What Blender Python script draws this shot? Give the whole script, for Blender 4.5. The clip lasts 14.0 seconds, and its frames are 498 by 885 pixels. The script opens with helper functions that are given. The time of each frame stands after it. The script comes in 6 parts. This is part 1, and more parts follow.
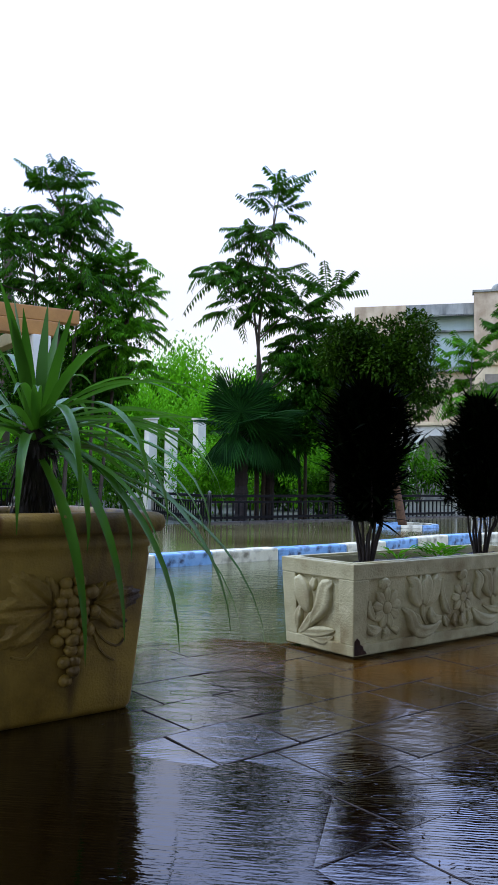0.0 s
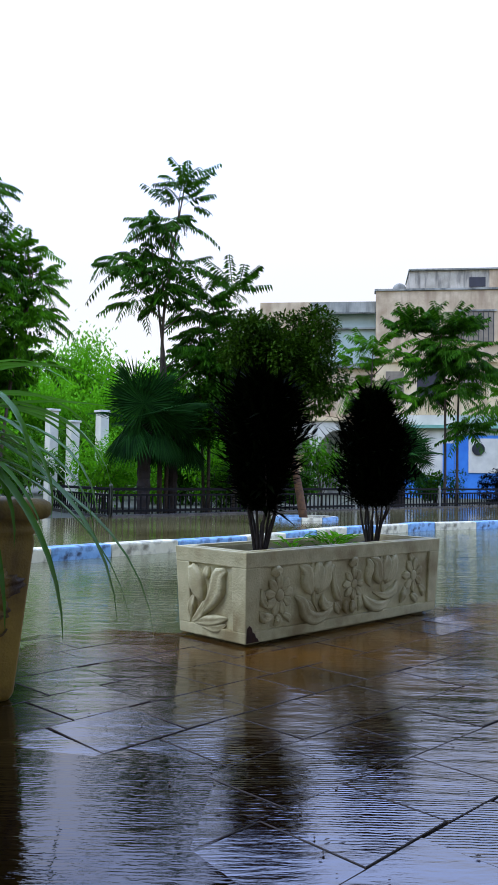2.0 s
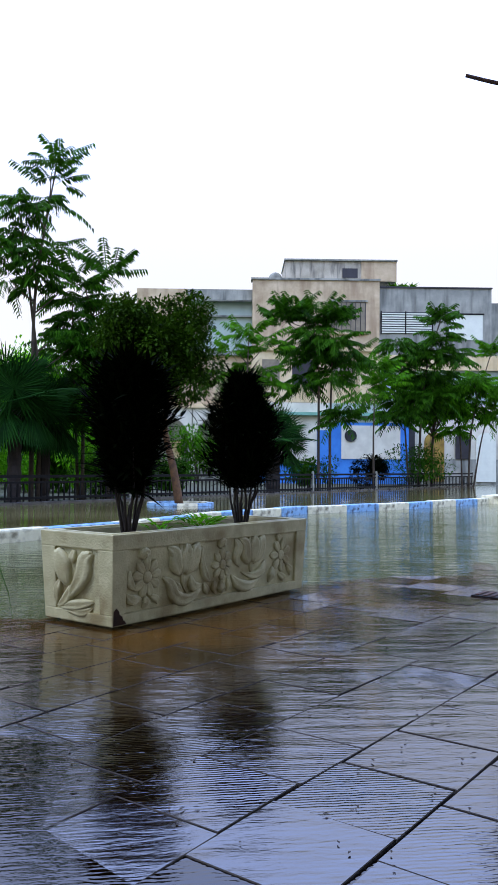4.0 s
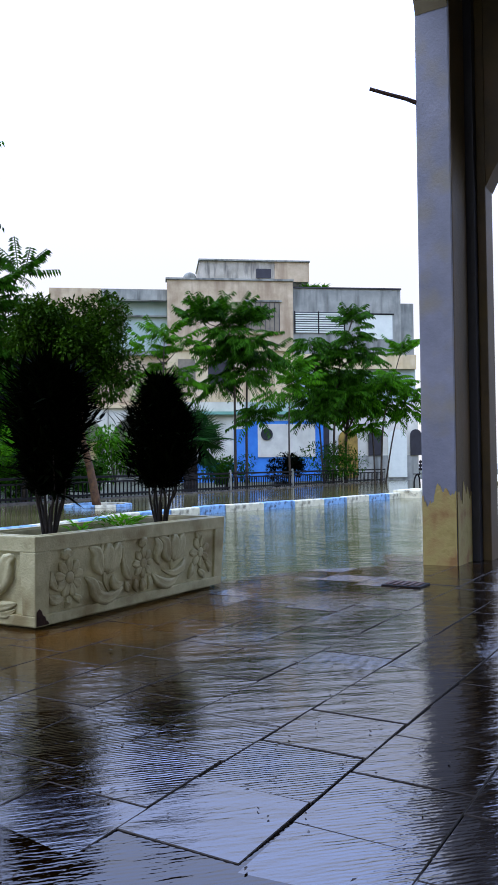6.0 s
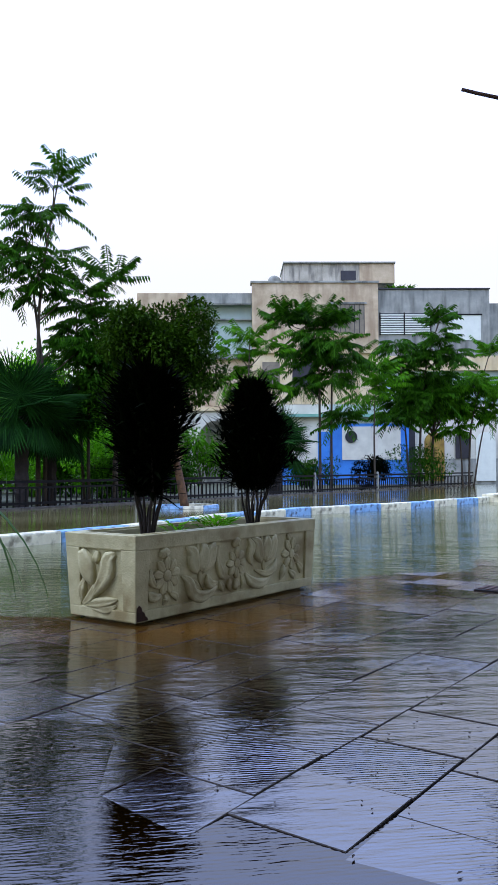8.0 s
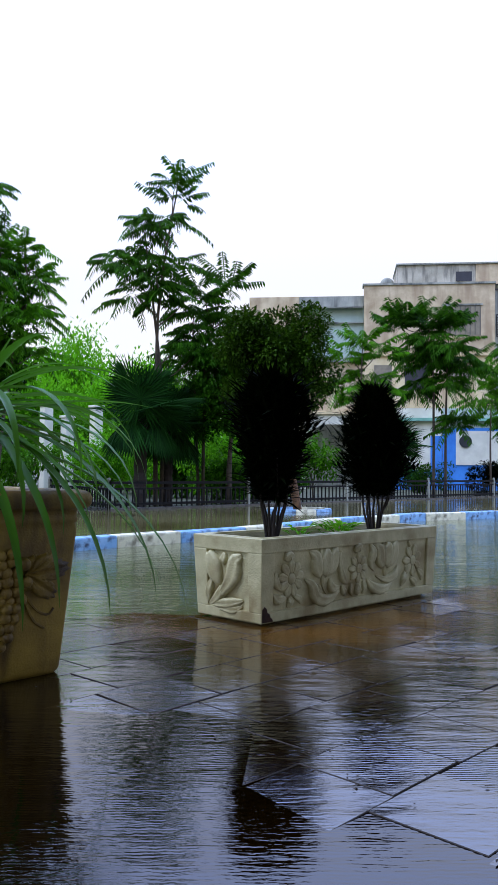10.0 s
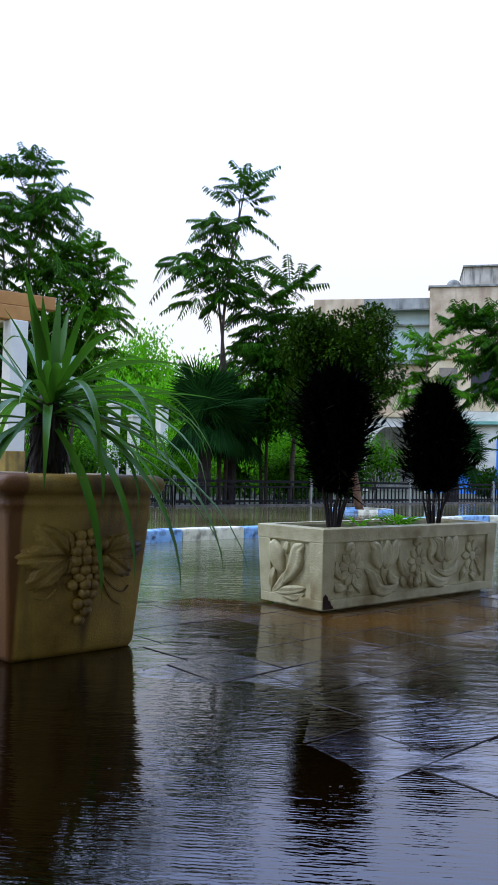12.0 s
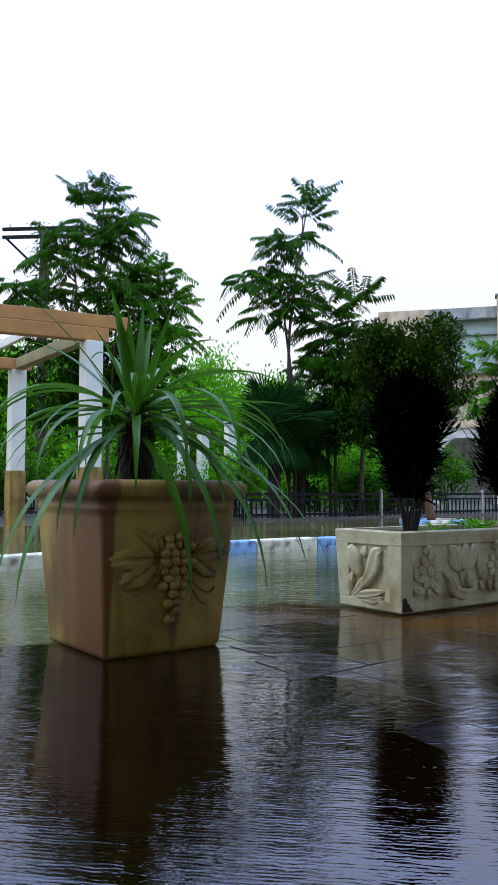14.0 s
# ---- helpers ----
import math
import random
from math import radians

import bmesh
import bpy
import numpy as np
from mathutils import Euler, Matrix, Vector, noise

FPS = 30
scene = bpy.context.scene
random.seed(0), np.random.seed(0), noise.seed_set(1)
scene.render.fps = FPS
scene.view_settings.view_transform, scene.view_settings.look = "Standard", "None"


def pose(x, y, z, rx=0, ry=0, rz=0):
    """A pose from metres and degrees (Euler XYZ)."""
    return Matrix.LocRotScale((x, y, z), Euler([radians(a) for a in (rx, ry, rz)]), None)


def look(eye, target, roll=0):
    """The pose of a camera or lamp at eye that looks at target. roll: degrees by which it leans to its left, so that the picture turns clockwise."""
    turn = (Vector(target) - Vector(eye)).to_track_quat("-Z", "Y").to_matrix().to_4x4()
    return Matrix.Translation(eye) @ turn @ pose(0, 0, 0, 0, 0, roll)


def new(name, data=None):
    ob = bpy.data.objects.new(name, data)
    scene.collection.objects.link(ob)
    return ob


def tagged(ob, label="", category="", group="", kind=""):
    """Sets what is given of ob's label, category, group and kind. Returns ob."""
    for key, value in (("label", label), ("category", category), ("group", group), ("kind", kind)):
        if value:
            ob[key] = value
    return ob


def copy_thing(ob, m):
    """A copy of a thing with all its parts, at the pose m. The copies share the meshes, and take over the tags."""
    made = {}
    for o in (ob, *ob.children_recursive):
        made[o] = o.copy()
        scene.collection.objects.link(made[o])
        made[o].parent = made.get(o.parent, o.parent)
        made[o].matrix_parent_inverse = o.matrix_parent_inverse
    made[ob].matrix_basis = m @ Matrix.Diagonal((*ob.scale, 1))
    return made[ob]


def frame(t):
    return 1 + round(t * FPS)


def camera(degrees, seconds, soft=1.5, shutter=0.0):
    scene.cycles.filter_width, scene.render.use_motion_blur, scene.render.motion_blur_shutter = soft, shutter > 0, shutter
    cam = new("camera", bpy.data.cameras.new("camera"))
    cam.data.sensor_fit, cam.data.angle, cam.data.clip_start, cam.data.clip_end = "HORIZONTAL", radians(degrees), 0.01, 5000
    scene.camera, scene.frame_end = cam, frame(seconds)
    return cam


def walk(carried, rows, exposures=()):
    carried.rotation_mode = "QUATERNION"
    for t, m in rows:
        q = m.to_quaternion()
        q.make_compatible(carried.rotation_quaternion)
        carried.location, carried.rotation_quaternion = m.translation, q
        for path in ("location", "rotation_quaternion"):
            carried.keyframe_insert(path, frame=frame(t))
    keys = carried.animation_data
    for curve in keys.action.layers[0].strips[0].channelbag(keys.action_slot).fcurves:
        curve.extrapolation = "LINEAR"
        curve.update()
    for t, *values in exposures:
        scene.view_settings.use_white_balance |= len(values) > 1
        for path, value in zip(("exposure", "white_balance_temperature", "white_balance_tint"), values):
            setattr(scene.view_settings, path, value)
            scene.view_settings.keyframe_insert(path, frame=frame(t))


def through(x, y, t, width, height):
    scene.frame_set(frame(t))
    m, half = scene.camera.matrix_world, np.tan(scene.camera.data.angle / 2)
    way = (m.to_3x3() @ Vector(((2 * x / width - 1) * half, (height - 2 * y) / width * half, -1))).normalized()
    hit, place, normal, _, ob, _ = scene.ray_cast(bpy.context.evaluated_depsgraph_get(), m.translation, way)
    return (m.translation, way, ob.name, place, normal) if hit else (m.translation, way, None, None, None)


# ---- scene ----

# ---- camera: seconds, eye, heading from the x axis, pitch, turn of the picture ----
cam = camera(34.4, 14.0, soft=1.1)
ROWS = [
    (0.0, -3.028, -2.970, 0.922, 51.94, 2.71, -0.79),
    (0.5, -2.995, -2.956, 0.905, 49.66, 2.64, -0.97),
    (1.0, -2.974, -2.963, 0.912, 47.41, 2.42, -1.13),
    (1.5, -2.966, -2.973, 0.903, 46.64, 2.45, -1.14),
    (2.0, -2.968, -3.001, 0.890, 45.28, 2.44, -0.92),
    (2.5, -2.926, -2.994, 0.879, 43.46, 2.41, -0.98),
    (3.0, -2.922, -3.001, 0.862, 41.37, 2.24, -0.81),
    (3.5, -2.930, -3.047, 0.860, 40.39, 1.91, -0.83),
    (4.0, -2.935, -3.053, 0.858, 36.65, 1.67, -0.51),
    (6.5, -3.099, -3.149, 0.860, 30.69, 1.61, 0.60),
    (7.0, -3.119, -3.149, 0.853, 32.15, 1.72, 0.45),
    (7.5, -3.150, -3.144, 0.859, 35.11, 1.74, 0.34),
    (8.0, -3.173, -3.137, 0.863, 36.63, 1.82, 0.28),
    (8.5, -3.213, -3.125, 0.869, 38.61, 1.88, 0.06),
    (9.0, -3.249, -3.119, 0.883, 40.96, 1.94, 0.23),
    (11.5, -3.411, -3.214, 0.846, 47.59, 2.01, -1.89),
    (12.0, -3.453, -3.263, 0.819, 48.79, 2.10, -1.41),
    (12.5, -3.490, -3.287, 0.806, 50.13, 2.31, -0.58),
    (13.0, -3.533, -3.350, 0.769, 51.45, 2.80, 0.09),
    (13.5, -3.524, -3.296, 0.788, 51.79, 2.71, 0.15),
    (14.0, -3.582, -3.317, 0.759, 53.48, 3.20, -0.29),
]


def stand(x, y, z, heading, pitch, turn):
    a, p = radians(heading), radians(pitch)
    eye = Vector((x, y, z))
    return look(eye, eye + Vector((math.cos(a) * math.cos(p), math.sin(a) * math.cos(p), math.sin(p))), -turn)


walk(cam, [(r[0], stand(*r[1:])) for r in ROWS])

# ---- world and light: overcast, bright and cool ----
world = bpy.data.worlds.new("overcast_sky")
scene.world = world
world.use_nodes = True
wn, wl = world.node_tree.nodes, world.node_tree.links
sky = wn.new("ShaderNodeTexSky")
sky.sky_type = "NISHITA"
sky.sun_disc = False
sky.sun_elevation, sky.sun_rotation = radians(55), radians(-60)
sky.dust_density, sky.air_density = 3.0, 1.0
# the cloud cover: paler towards the horizon, brighter and bluer overhead
where = wn.new("ShaderNodeTexCoord")
split = wn.new("ShaderNodeSeparateXYZ")
cover = wn.new("ShaderNodeValToRGB")
cover.color_ramp.interpolation = "EASE"
cover.color_ramp.elements[0].position, cover.color_ramp.elements[1].position = 0.2, 0.7
cover.color_ramp.elements[0].color, cover.color_ramp.elements[1].color = (6.0, 6.05, 6.5, 1), (11.5, 15.5, 30.0, 1)
wl.new(where.outputs["Generated"], split.inputs[0])
wl.new(split.outputs["Z"], cover.inputs[0])
veil = wn.new("ShaderNodeMixRGB")
veil.inputs[0].default_value = 0.86
wl.new(sky.outputs[0], veil.inputs[1])
wl.new(cover.outputs[0], veil.inputs[2])
wl.new(veil.outputs[0], wn["Background"].inputs[0])
wn["Background"].inputs[1].default_value = 0.178

sun = new("sun", bpy.data.lights.new("sun", "SUN"))
sun.data.energy, sun.data.angle, sun.data.color = 1.2, radians(25), (1.0, 0.96, 0.9)
sun.matrix_world = look((-6, 4, 12), (0, 0, 0))


# ---- materials ----
def rgb(r, g, b):
    return (r, g, b, 1)


def surface(name, a, b, scale=6.0, rough=(0.5, 0.8), bump=0.2, fine=60.0, metal=0.0, spread=0.0, stain=None, stain_scale=1.2, stain_amount=0.5, drip=False, per_piece=True, spec=0.5):
    """Two-tone noise, a stain layer, piece-to-piece change and fine relief."""
    m = bpy.data.materials.new(name)
    m.use_nodes = True
    n, l = m.node_tree.nodes, m.node_tree.links
    s = n["Principled BSDF"]
    co = n.new("ShaderNodeTexCoord")
    big = n.new("ShaderNodeTexNoise")
    big.inputs["Scale"].default_value, big.inputs["Detail"].default_value, big.inputs["Roughness"].default_value = scale, 8, 0.65
    l.new(co.outputs["Object"], big.inputs["Vector"])
    ramp = n.new("ShaderNodeValToRGB")
    ramp.color_ramp.elements[0].position, ramp.color_ramp.elements[1].position = 0.3, 0.7
    ramp.color_ramp.elements[0].color, ramp.color_ramp.elements[1].color = a, b
    l.new(big.outputs["Fac"], ramp.inputs[0])
    colour = ramp.outputs[0]
    if stain:
        st = n.new("ShaderNodeTexNoise")
        st.inputs["Scale"].default_value, st.inputs["Detail"].default_value = stain_scale, 6
        mp = n.new("ShaderNodeMapping")
        mp.inputs["Scale"].default_value = (1, 1, 0.14) if drip else (1, 1, 1)
        l.new(co.outputs["Object"], mp.inputs[0])
        l.new(mp.outputs[0], st.inputs["Vector"])
        sr = n.new("ShaderNodeValToRGB")
        sr.color_ramp.elements[0].position, sr.color_ramp.elements[1].position = 0.48, 0.68
        sr.color_ramp.elements[1].color = (stain_amount,) * 3 + (1,)
        l.new(st.outputs["Fac"], sr.inputs[0])
        mix = n.new("ShaderNodeMixRGB")
        mix.inputs[2].default_value = stain
        l.new(sr.outputs[0], mix.inputs[0])
        l.new(colour, mix.inputs[1])
        colour = mix.outputs[0]
    if spread:
        info = n.new("ShaderNodeObjectInfo" if per_piece else "ShaderNodeNewGeometry")
        hs = n.new("ShaderNodeHueSaturation")
        mr = n.new("ShaderNodeMapRange")
        mr.inputs[3].default_value, mr.inputs[4].default_value = 1 - spread, 1 + spread
        l.new(info.outputs["Random" if per_piece else "Random Per Island"], mr.inputs[0])
        l.new(mr.outputs[0], hs.inputs["Value"])
        l.new(colour, hs.inputs["Color"])
        colour = hs.outputs[0]
    l.new(colour, s.inputs["Base Color"])
    rr = n.new("ShaderNodeMapRange")
    rr.inputs[3].default_value, rr.inputs[4].default_value = rough
    l.new(big.outputs["Fac"], rr.inputs[0])
    l.new(rr.outputs[0], s.inputs["Roughness"])
    s.inputs["Metallic"].default_value = metal
    s.inputs["Specular IOR Level"].default_value = spec
    if bump:
        fn = n.new("ShaderNodeTexNoise")
        fn.inputs["Scale"].default_value, fn.inputs["Detail"].default_value = fine, 6
        l.new(co.outputs["Object"], fn.inputs["Vector"])
        bp = n.new("ShaderNodeBump")
        bp.inputs["Strength"].default_value, bp.inputs["Distance"].default_value = bump, 0.01
        l.new(fn.outputs["Fac"], bp.inputs["Height"])
        l.new(bp.outputs[0], s.inputs["Normal"])
    return m


def leafy(name, a, b, through=0.35, rough=0.6, spec=0.04):
    """Leaves: a waxy front, light coming through, each leaf its own shade."""
    m = bpy.data.materials.new(name)
    m.use_nodes = True
    n, l = m.node_tree.nodes, m.node_tree.links
    s = n["Principled BSDF"]
    geo = n.new("ShaderNodeNewGeometry")
    ramp = n.new("ShaderNodeValToRGB")
    ramp.color_ramp.elements[0].color, ramp.color_ramp.elements[1].color = a, b
    co = n.new("ShaderNodeTexCoord")
    no = n.new("ShaderNodeTexNoise")
    no.inputs["Scale"].default_value = 1.7
    l.new(co.outputs["Object"], no.inputs["Vector"])
    ad = n.new("ShaderNodeMath")
    ad.operation = "MULTIPLY_ADD"
    ad.inputs[1].default_value = 0.6
    l.new(geo.outputs["Random Per Island"], ad.inputs[0])
    sb = n.new("ShaderNodeMath")
    sb.operation = "SUBTRACT"
    sb.inputs[1].default_value = 0.3
    l.new(no.outputs["Fac"], sb.inputs[0])
    l.new(sb.outputs[0], ad.inputs[2])
    l.new(ad.outputs[0], ramp.inputs[0])
    l.new(ramp.outputs[0], s.inputs["Base Color"])
    s.inputs["Roughness"].default_value = rough
    s.inputs["Specular IOR Level"].default_value = spec
    tr = n.new("ShaderNodeBsdfTranslucent")
    l.new(ramp.outputs[0], tr.inputs["Color"])
    mx = n.new("ShaderNodeMixShader")
    mx.inputs[0].default_value = through
    l.new(s.outputs[0], mx.inputs[1])
    l.new(tr.outputs[0], mx.inputs[2])
    l.new(mx.outputs[0], n["Material Output"].inputs[0])
    return m


def wet_paving():
    """Brown-grey ribbed concrete slabs under a film of rain."""
    m = bpy.data.materials.new("wet_paving")
    m.use_nodes = True
    n, l = m.node_tree.nodes, m.node_tree.links
    s = n["Principled BSDF"]
    geo = n.new("ShaderNodeNewGeometry")
    big = n.new("ShaderNodeTexNoise")
    big.inputs["Scale"].default_value, big.inputs["Detail"].default_value = 1.6, 7
    l.new(geo.outputs["Position"], big.inputs["Vector"])
    ramp = n.new("ShaderNodeValToRGB")
    ramp.color_ramp.elements[0].position, ramp.color_ramp.elements[1].position = 0.3, 0.72
    ramp.color_ramp.elements[0].color, ramp.color_ramp.elements[1].color = rgb(0.022, 0.009, 0.0006), rgb(0.115, 0.048, 0.003)
    l.new(big.outputs["Fac"], ramp.inputs[0])
    info = n.new("ShaderNodeObjectInfo")
    hs = n.new("ShaderNodeHueSaturation")
    mr = n.new("ShaderNodeMapRange")
    mr.inputs[3].default_value, mr.inputs[4].default_value = 0.75, 1.25
    l.new(info.outputs["Random"], mr.inputs[0])
    l.new(mr.outputs[0], hs.inputs["Value"])
    # reflection tone painted in: brown beside the planter, near-black towards the arcade
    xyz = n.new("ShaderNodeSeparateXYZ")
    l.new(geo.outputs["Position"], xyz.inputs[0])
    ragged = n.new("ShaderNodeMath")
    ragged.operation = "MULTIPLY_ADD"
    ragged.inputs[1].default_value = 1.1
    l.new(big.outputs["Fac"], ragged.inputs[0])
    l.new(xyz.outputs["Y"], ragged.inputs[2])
    reflect_brown = n.new("ShaderNodeMapRange")
    reflect_brown.inputs[1].default_value, reflect_brown.inputs[2].default_value = -0.85, 0.1
    l.new(ragged.outputs[0], reflect_brown.inputs[0])
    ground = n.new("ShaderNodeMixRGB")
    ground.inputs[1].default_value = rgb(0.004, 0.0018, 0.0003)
    # the painted brown also fades out along x, towards the puddle
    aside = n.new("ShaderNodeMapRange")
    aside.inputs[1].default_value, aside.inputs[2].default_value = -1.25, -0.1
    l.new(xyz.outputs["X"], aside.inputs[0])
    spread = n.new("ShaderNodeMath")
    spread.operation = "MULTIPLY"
    l.new(reflect_brown.outputs[0], spread.inputs[0])
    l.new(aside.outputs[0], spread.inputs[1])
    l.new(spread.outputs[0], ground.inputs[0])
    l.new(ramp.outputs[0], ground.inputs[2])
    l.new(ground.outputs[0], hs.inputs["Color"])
    l.new(hs.outputs[0], s.inputs["Base Color"])
    worn = n.new("ShaderNodeMapRange")
    worn.inputs[1].default_value, worn.inputs[2].default_value, worn.inputs[3].default_value, worn.inputs[4].default_value = 0.35, 0.65, 0.04, 0.14
    l.new(big.outputs["Fac"], worn.inputs[0])
    l.new(worn.outputs[0], s.inputs["Roughness"])
    s.inputs["IOR"].default_value = 1.98
    film = n.new("ShaderNodeTexNoise")
    film.inputs["Scale"].default_value, film.inputs["Detail"].default_value = 5.0, 6
    mp = n.new("ShaderNodeMapping")
    mp.vector_type = "TEXTURE"
    mp.inputs["Rotation"].default_value = (0, 0, radians(43))
    mp.inputs["Scale"].default_value = (0.42, 1.8, 1)
    l.new(geo.outputs["Position"], mp.inputs[0])
    l.new(mp.outputs[0], film.inputs["Vector"])
    rib = n.new("ShaderNodeTexWave")
    rib.inputs["Scale"].default_value, rib.inputs["Distortion"].default_value, rib.inputs["Detail"].default_value = 21.0, 3.6, 3
    rib.bands_direction = "Y"
    rm = n.new("ShaderNodeMapping")
    rm.inputs["Rotation"].default_value = (0, 0, radians(47))
    l.new(geo.outputs["Position"], rm.inputs[0])
    l.new(rm.outputs[0], rib.inputs["Vector"])
    patch = n.new("ShaderNodeTexNoise")
    patch.inputs["Scale"].default_value = 1.1
    l.new(geo.outputs["Position"], patch.inputs["Vector"])
    pr = n.new("ShaderNodeMapRange")
    pr.inputs[1].default_value, pr.inputs[2].default_value = 0.42, 0.62
    l.new(patch.outputs["Fac"], pr.inputs[0])
    mul = n.new("ShaderNodeMath")
    mul.operation = "MULTIPLY"
    l.new(rib.outputs["Fac"], mul.inputs[0])
    some = n.new("ShaderNodeMath")
    some.operation = "MULTIPLY"
    l.new(pr.outputs[0], some.inputs[0])
    often = n.new("ShaderNodeMapRange")
    often.inputs[3].default_value, often.inputs[4].default_value = 0.0, 0.95
    l.new(info.outputs["Random"], often.inputs[0])
    l.new(often.outputs[0], some.inputs[1])
    l.new(some.outputs[0], mul.inputs[1])
    b1 = n.new("ShaderNodeBump")
    b1.inputs["Strength"].default_value, b1.inputs["Distance"].default_value = 0.8, 0.0055
    l.new(film.outputs["Fac"], b1.inputs["Height"])
    b2 = n.new("ShaderNodeBump")
    b2.inputs["Strength"].default_value, b2.inputs["Distance"].default_value = 0.7, 0.0014
    l.new(mul.outputs[0], b2.inputs["Height"])
    l.new(b1.outputs[0], b2.inputs["Normal"])
    fine = n.new("ShaderNodeTexNoise")
    fine.inputs["Scale"].default_value, fine.inputs["Detail"].default_value = 34.0, 4
    l.new(mp.outputs[0], fine.inputs["Vector"])
    b3 = n.new("ShaderNodeBump")
    b3.inputs["Strength"].default_value, b3.inputs["Distance"].default_value = 0.6, 0.0014
    l.new(fine.outputs["Fac"], b3.inputs["Height"])
    l.new(b2.outputs[0], b3.inputs["Normal"])
    l.new(b3.outputs[0], s.inputs["Normal"])
    return m


def rain_water(name, a, b, scale, height, ior=1.55, ribs=0.0):
    """Standing rain water, opaque and silty, ruffled by the wind across the view."""
    m = bpy.data.materials.new(name)
    m.use_nodes = True
    n, l = m.node_tree.nodes, m.node_tree.links
    s = n["Principled BSDF"]
    geo = n.new("ShaderNodeNewGeometry")
    no = n.new("ShaderNodeTexNoise")
    no.inputs["Scale"].default_value, no.inputs["Detail"].default_value = 0.7, 5
    l.new(geo.outputs["Position"], no.inputs["Vector"])
    ramp = n.new("ShaderNodeValToRGB")
    ramp.color_ramp.elements[0].position, ramp.color_ramp.elements[1].position = 0.3, 0.7
    ramp.color_ramp.elements[0].color, ramp.color_ramp.elements[1].color = a, b
    l.new(no.outputs["Fac"], ramp.inputs[0])
    l.new(ramp.outputs[0], s.inputs["Base Color"])
    s.inputs["IOR"].default_value = ior
    s.inputs["Roughness"].default_value = 0.03
    mp = n.new("ShaderNodeMapping")
    mp.vector_type = "TEXTURE"
    mp.inputs["Rotation"].default_value = (0, 0, radians(43))
    mp.inputs["Scale"].default_value = (0.45, 1.7, 1)
    l.new(geo.outputs["Position"], mp.inputs[0])
    w = n.new("ShaderNodeTexNoise")
    w.inputs["Scale"].default_value, w.inputs["Detail"].default_value = scale, 4
    l.new(mp.outputs[0], w.inputs["Vector"])
    calm = n.new("ShaderNodeTexNoise")
    calm.inputs["Scale"].default_value, calm.inputs["Detail"].default_value = 0.9, 2
    l.new(geo.outputs["Position"], calm.inputs["Vector"])
    cr = n.new("ShaderNodeMapRange")
    cr.inputs[1].default_value, cr.inputs[2].default_value, cr.inputs[3].default_value = 0.38, 0.6, 0.25
    l.new(calm.outputs["Fac"], cr.inputs[0])
    mul = n.new("ShaderNodeMath")
    mul.operation = "MULTIPLY"
    l.new(w.outputs["Fac"], mul.inputs[0])
    l.new(cr.outputs[0], mul.inputs[1])
    bp = n.new("ShaderNodeBump")
    bp.inputs["Strength"].default_value, bp.inputs["Distance"].default_value = 0.8, height
    l.new(mul.outputs[0], bp.inputs["Height"])
    fine = n.new("ShaderNodeTexNoise")
    fine.inputs["Scale"].default_value, fine.inputs["Detail"].default_value = scale * 4.5, 3
    l.new(mp.outputs[0], fine.inputs["Vector"])
    b3 = n.new("ShaderNodeBump")
    b3.inputs["Strength"].default_value, b3.inputs["Distance"].default_value = 0.6, height * 0.24
    l.new(fine.outputs["Fac"], b3.inputs["Height"])
    l.new(bp.outputs[0], b3.inputs["Normal"])
    last = b3
    if ribs:
        rib = n.new("ShaderNodeTexWave")
        rib.inputs["Scale"].default_value, rib.inputs["Distortion"].default_value, rib.inputs["Detail"].default_value = 20.0, 4.5, 3
        rib.bands_direction = "Y"
        rm = n.new("ShaderNodeMapping")
        rm.inputs["Rotation"].default_value = (0, 0, radians(44))
        l.new(geo.outputs["Position"], rm.inputs[0])
        l.new(rm.outputs[0], rib.inputs["Vector"])
        rk = n.new("ShaderNodeMath")
        rk.operation = "MULTIPLY"
        l.new(rib.outputs["Fac"], rk.inputs[0])
        l.new(cr.outputs[0], rk.inputs[1])
        last = n.new("ShaderNodeBump")
        last.inputs["Strength"].default_value, last.inputs["Distance"].default_value = 0.7, ribs
        l.new(rk.outputs[0], last.inputs["Height"])
        l.new(b3.outputs[0], last.inputs["Normal"])
    l.new(last.outputs[0], s.inputs["Normal"])
    return m


PAVING = wet_paving()
WATER = rain_water("street_rain_water", rgb(0.045, 0.05, 0.012), rgb(0.1, 0.105, 0.04), 6.0, 0.012, 1.48)
FILM = rain_water("terrace_rain_water", rgb(0.0006, 0.0003, 0.0001), rgb(0.006, 0.0026, 0.0003), 5.5, 0.0055, 1.52, 0.0003)
ASPHALT = surface("wet_asphalt", rgb(0.03, 0.03, 0.03), rgb(0.07, 0.065, 0.055), 3, (0.15, 0.4), 0.25, 90)
WALKWAY = rain_water("wet_walkway", rgb(0.07, 0.06, 0.016), rgb(0.17, 0.15, 0.06), 5.0, 0.0035, 1.36)
EARTH = surface("garden_earth", rgb(0.03, 0.035, 0.015), rgb(0.07, 0.075, 0.03), 2, (0.8, 0.95), 0.6, 30)
SOIL = surface("dark_wet_soil", rgb(0.008, 0.006, 0.004), rgb(0.03, 0.022, 0.014), 14, (0.5, 0.9), 0.8, 60)
CAST = surface("cast_stone", rgb(0.32, 0.295, 0.145), rgb(0.53, 0.5, 0.27), 7, (0.45, 0.75), 0.4, 90, stain=rgb(0.17, 0.12, 0.03), stain_scale=4, stain_amount=0.75)
